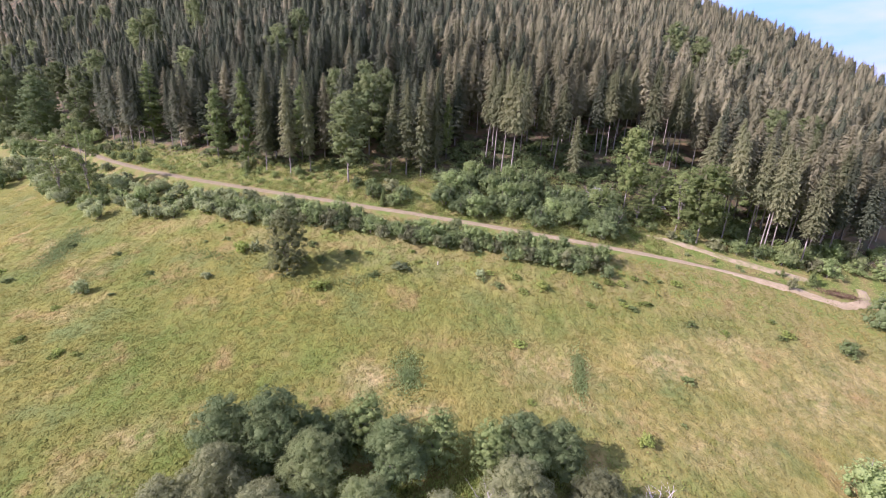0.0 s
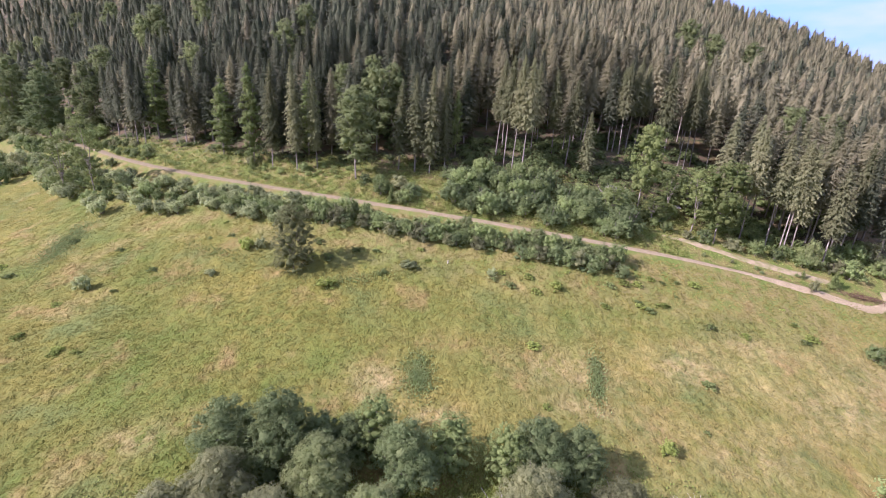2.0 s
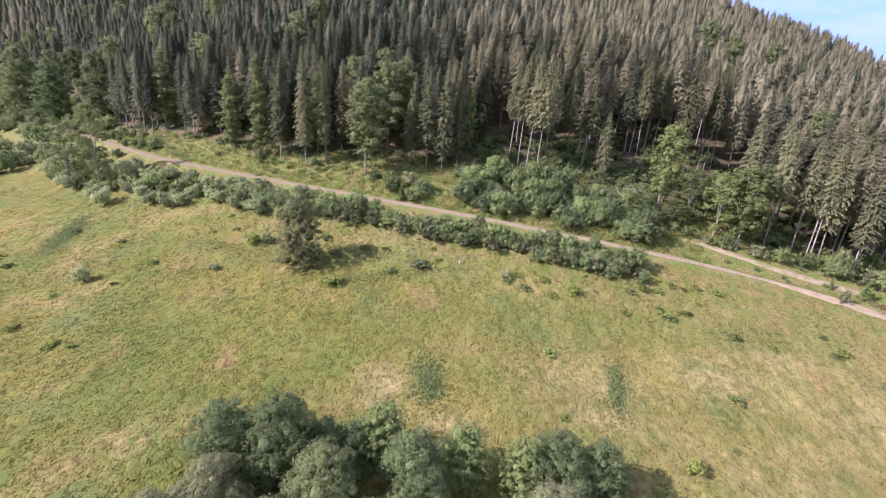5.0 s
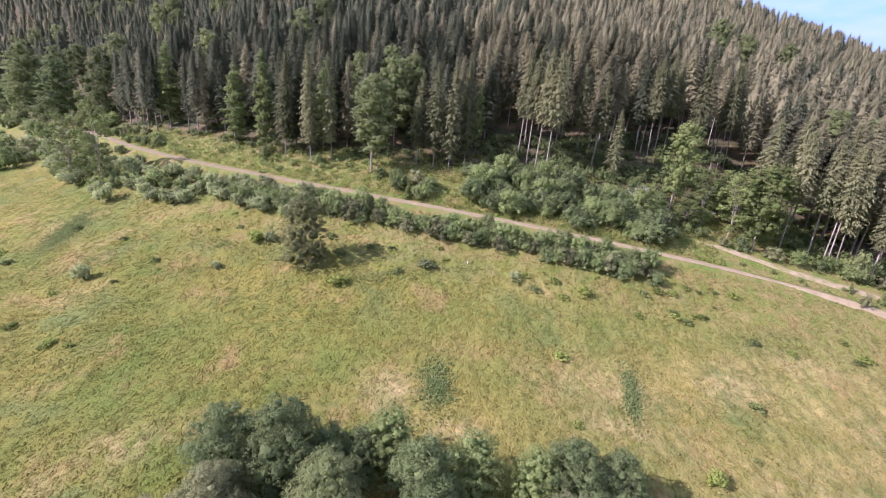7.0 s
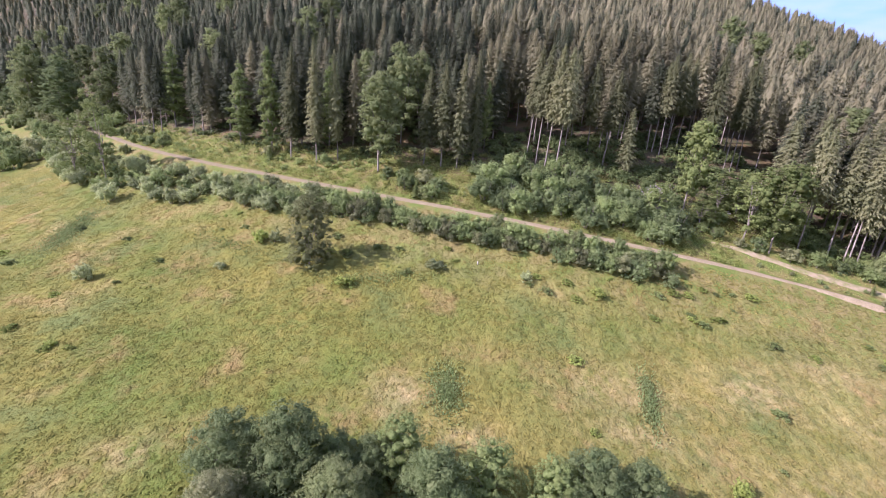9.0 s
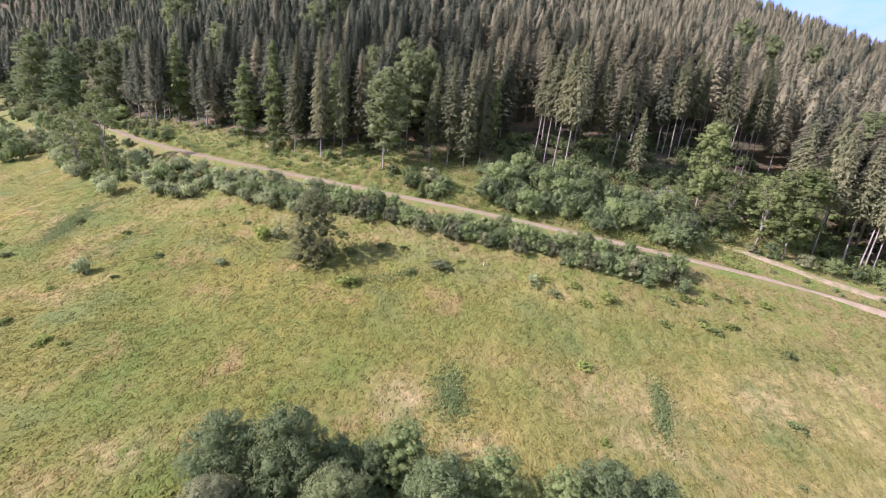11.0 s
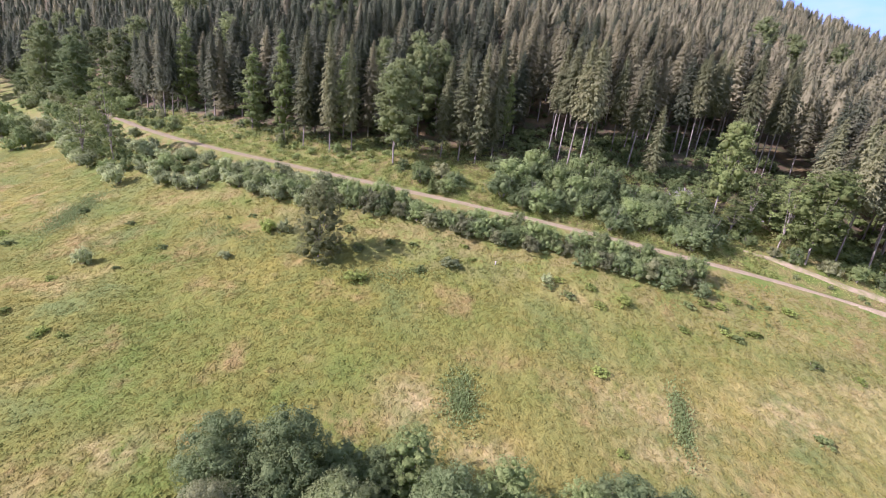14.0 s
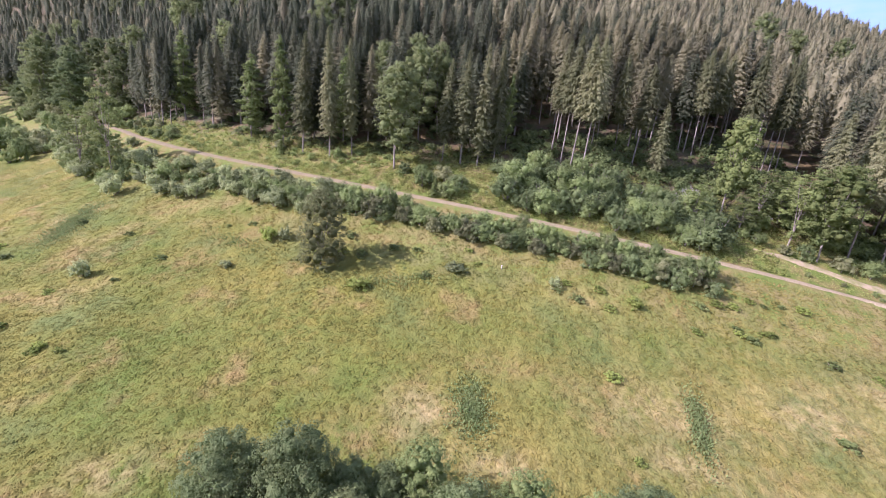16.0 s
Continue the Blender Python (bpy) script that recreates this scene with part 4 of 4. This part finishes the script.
def thicket(name, x, y, h, mat, label, seed):
    """Low leafy growth too dense to tell apart, from a few shapes turned and scaled."""
    rq = np.random.default_rng(seed)
    shapes = []
    for _ in range(5):
        lobes = [(0, 0, 0.42, 0.5, 0.5, 0.45)] + [(*(0.45 * unit(rq.normal(size=2))), rq.uniform(0.2, 0.7), 0.28, 0.28, 0.3) for _ in range(4)]
        shapes.append(joined([lumps(rq, lobes, 5, 3, 0.5), clumped_leaves(rq, lobes, 40, 7, 0.14, 0.11, 1.1)]))
    pieces = []
    for i in range(len(x)):
        v, f = shapes[i % 5]
        a = rq.uniform(0, 6.28)
        w = v * [h[i] * 1.25, h[i] * 1.25, h[i]]
        pieces.append((np.stack([w[:, 0] * math.cos(a) - w[:, 1] * math.sin(a) + x[i], w[:, 0] * math.sin(a) + w[:, 1] * math.cos(a) + y[i], w[:, 2] + gz(x[i], y[i]) - 0.1], -1), f))
    tagged(new(name, mesh_from(name, *joined(pieces), mat)), label, "undergrowth", kind="stuff")


rt = np.random.default_rng(97)
x = rt.uniform(4, 84, 560)
y = road_y(x) + rt.uniform(0.4, 1.25, 560) * wood_edge(x)
k = (y - road_y(x) > 12) & ~((x > 48) & (x < 74) & (y - road_y(x) > 36) & (rt.random(560) < 0.6))
thicket("green_undergrowth", x[k], y[k], rt.uniform(0.9, 3.0, k.sum()), m_bush, "green saplings and brambles under the spruces", 98)
x = rt.uniform(66, 112, 230)
y = road_y(x) + rt.uniform(9.5, 38, 230)
thicket("sapling_undergrowth", x, y, rt.uniform(0.9, 2.8, 230), m_column, "light green saplings between the trunks above the bend", 101)
x = rt.uniform(-125, 2, 300)
y = road_y(x) + wood_edge(x) + rt.uniform(-3, 18, 300)
x, y = np.append(x, rt.uniform(2, 84, 240)), np.append(y, np.zeros(240))
y[300:] = road_y(x[300:]) + wood_edge(x[300:]) + rt.uniform(0, 30, 240)
thicket("dark_undergrowth", x, y, rt.uniform(0.7, 2.4, 540), m_alder, "dark green undergrowth along the wood's edge", 99)
x = rt.uniform(-112, -4, 150)
y = road_y(x) + rt.uniform(1.0, 3.5, 150) + rt.random(150) * (wood_edge(x) - 4)
thicket("bank_scrub", x, y, rt.uniform(0.6, 1.7, 150), m_column, "knee-high green scrub on the bank above the road", 100)

# ---- darker sedge and rushes in the grass, bare earth by the road ----


def rushes(x0, y0, x1, y1, half, count, seed, mat, label, name="sedge_patch"):
    """A patch of taller growth along a line, thinning out to its edges."""
    rq = np.random.default_rng(seed)
    t = np.clip(rq.normal(0.5, 0.27, count), -0.2, 1.2)
    w = rq.normal(0, 0.5, count) * half * (0.6 + 0.8 * lattice(9 * t, 0 * t + seed, 1.0, seed))
    way = unit(np.array([x1 - x0, y1 - y0]))
    x = x0 + (x1 - x0) * t - way[1] * w + rq.normal(0, 0.5, count)
    y = y0 + (y1 - y0) * t + way[0] * w + rq.normal(0, 0.5, count)
    cen = np.stack([x, y, ground_z(x, y) + tussock_z(x, y) + rq.uniform(0.1, 0.45, count)], -1)
    along = rq.normal(size=(count, 3)) * 0.5 + [0, 0, 1]
    face = rq.normal(size=(count, 3)) + [0, 0, 0.6]
    le = rq.uniform(0.18, 0.45, count)
    tagged(new(name, mesh_from(name, *leaf_cards(cen, along, face, le, le * 0.55), mat)), label, "grass", kind="stuff")


sedge_label = "dark green patch of sedge in the dry meadow"
rushes(-3.8, 60.5, -3.2, 52.5, 2.4, 2100, 81, m_bush, sedge_label)
rushes(27.0, 64.5, 25.0, 54.0, 1.2, 1500, 82, m_bush, sedge_label)
rushes(-92.5, 105.5, -88.8, 85.5, 3.0, 3000, 83, m_bush, sedge_label)
rushes(-26.0, 77.5, -10.0, 80.5, 2.0, 900, 84, m_green, sedge_label)
rushes(-62.0, 92.0, -40.0, 84.0, 2.0, 700, 85, m_green, sedge_label)

rushes(-29.0, 34.0, 29.0, 37.0, 6.5, 16000, 86, m_nettle, "bright green nettles and grass below the brook trees", "brook_herbs")
rushes(90.5, 86.6, 98.0, 87.0, 2.0, 1500, 87, m_rust, "rust-brown dry bracken on the bank inside the bend", "dry_bracken")

young = spruce(np.random.default_rng(95), 0.03, m_green, "young bright green spruce beside the road", 1.3, 4.6, 16, 8, 5, 0.8)
young.matrix_basis = pose(89.4, 89.9, gz(89.4, 89.9) - 0.05)
for x, y, s, turn in ((-14.2, 106.4, 0.95, 40), (-11.6, 107.0, 0.8, 100), (91.2, 91.6, 0.6, 70), (-56.4, 123.0, 0.9, 10), (84.0, 92.5, 0.5, 140)):
    m = pose(x, y, gz(x, y) - 0.05, 0, 0, turn) @ Matrix.Scale(s, 4)
    copy_thing_scaled(young, m)

# ---- dead wood ----


def dead_shrub(seed, x, y, h, label):
    """A leafless bleached shrub of forked, bent branches."""
    rq = np.random.default_rng(seed)
    ob = tagged(new("dead_shrub"), label, "shrub")
    for k in range(9):
        a, q = 0.7 * k + rq.uniform(-0.3, 0.3), rq.uniform(0.3, 0.7) * h
        o = np.array([math.cos(a), math.sin(a), 0])
        mid, top = o * q * 0.4 + [0, 0, h * rq.uniform(0.4, 0.6)], o * q + [0, 0, h * rq.uniform(0.7, 1.0)]
        pieces = [tube([(0, 0, -0.2), mid, top], (0.06, 0.04, 0.012), 5)]
        for _ in range(4):
            t = mid + (top - mid) * rq.uniform(0, 0.8)
            pieces.append(tube([t, t + rq.normal(size=3) * 0.22 * h + [0, 0, 0.12 * h]], (0.025, 0.008), 4))
        part("branch", mesh_from("dead_branch", *joined(pieces), m_dead), ob)
    ob.matrix_basis = pose(x, y, gz(x, y))
    return ob


dead_shrub(91, 45.0, 114.5, 4.0, "bleached dead shrub among the bushes above the road")
dead_shrub(92, 43.6, 113.6, 3.4, "bleached dead shrub among the bushes above the road")
dead_shrub(93, 29.8, 36.2, 4.2, "bare bleached shrub beside the brook trees")
dead_shrub(94, 8.6, 34.2, 4.5, "bare bleached shrub beside the brook trees")


def log(x, y, length, r, turn, label):
    ob = new("log", mesh_from("log", *tube([(-length / 2, 0, 0), (-length / 4, 0.05, 0.03), (length / 4, -0.04, 0.02), (length / 2, 0, 0)], (r, r * 1.02, r * 0.95, r * 0.85), 9), m_dead))
    ob.matrix_basis = pose(x, y, gz(x, y) + r * 0.8, 0, 0, turn)
    return tagged(ob, label, "log", "felled logs above the road")


for x, y, length, r, turn in ((60.2, 113.4, 6.5, 0.24, -8), (61.0, 114.1, 5.5, 0.2, 5)):
    log(x, y, length, r, turn, "felled bleached log lying on the bank")

# ---- a marker in the meadow ----
m_paint, n, l, b = material("weathered_white_paint", 0.6)
l.new(mix(n, l, noise_fac(n, l, 9.0, 4, 0.35, 0.7), (0.60, 0.57, 0.48), (0.40, 0.37, 0.29)), b.inputs["Base Color"])
post = tagged(new("marker_post"), "short white-painted wooden marker post in the meadow", "post")
part("shaft", mesh_from("post_shaft", *tube([(0, 0, -0.3), (0, 0, 0.1), (0.01, 0, 0.75)], (0.10, 0.095, 0.09), 8), m_paint), post)
part("cap", mesh_from("post_cap", *tube([(0.01, 0, 0.75), (0.01, 0, 0.78), (0.012, 0, 0.86)], (0.12, 0.115, 0.01), 8), m_dead), post, "bare slanted wooden cap")
post.matrix_basis = pose(0.7, 85.0, gz(0.7, 85.0) + 0.05, 2, 0, 20)
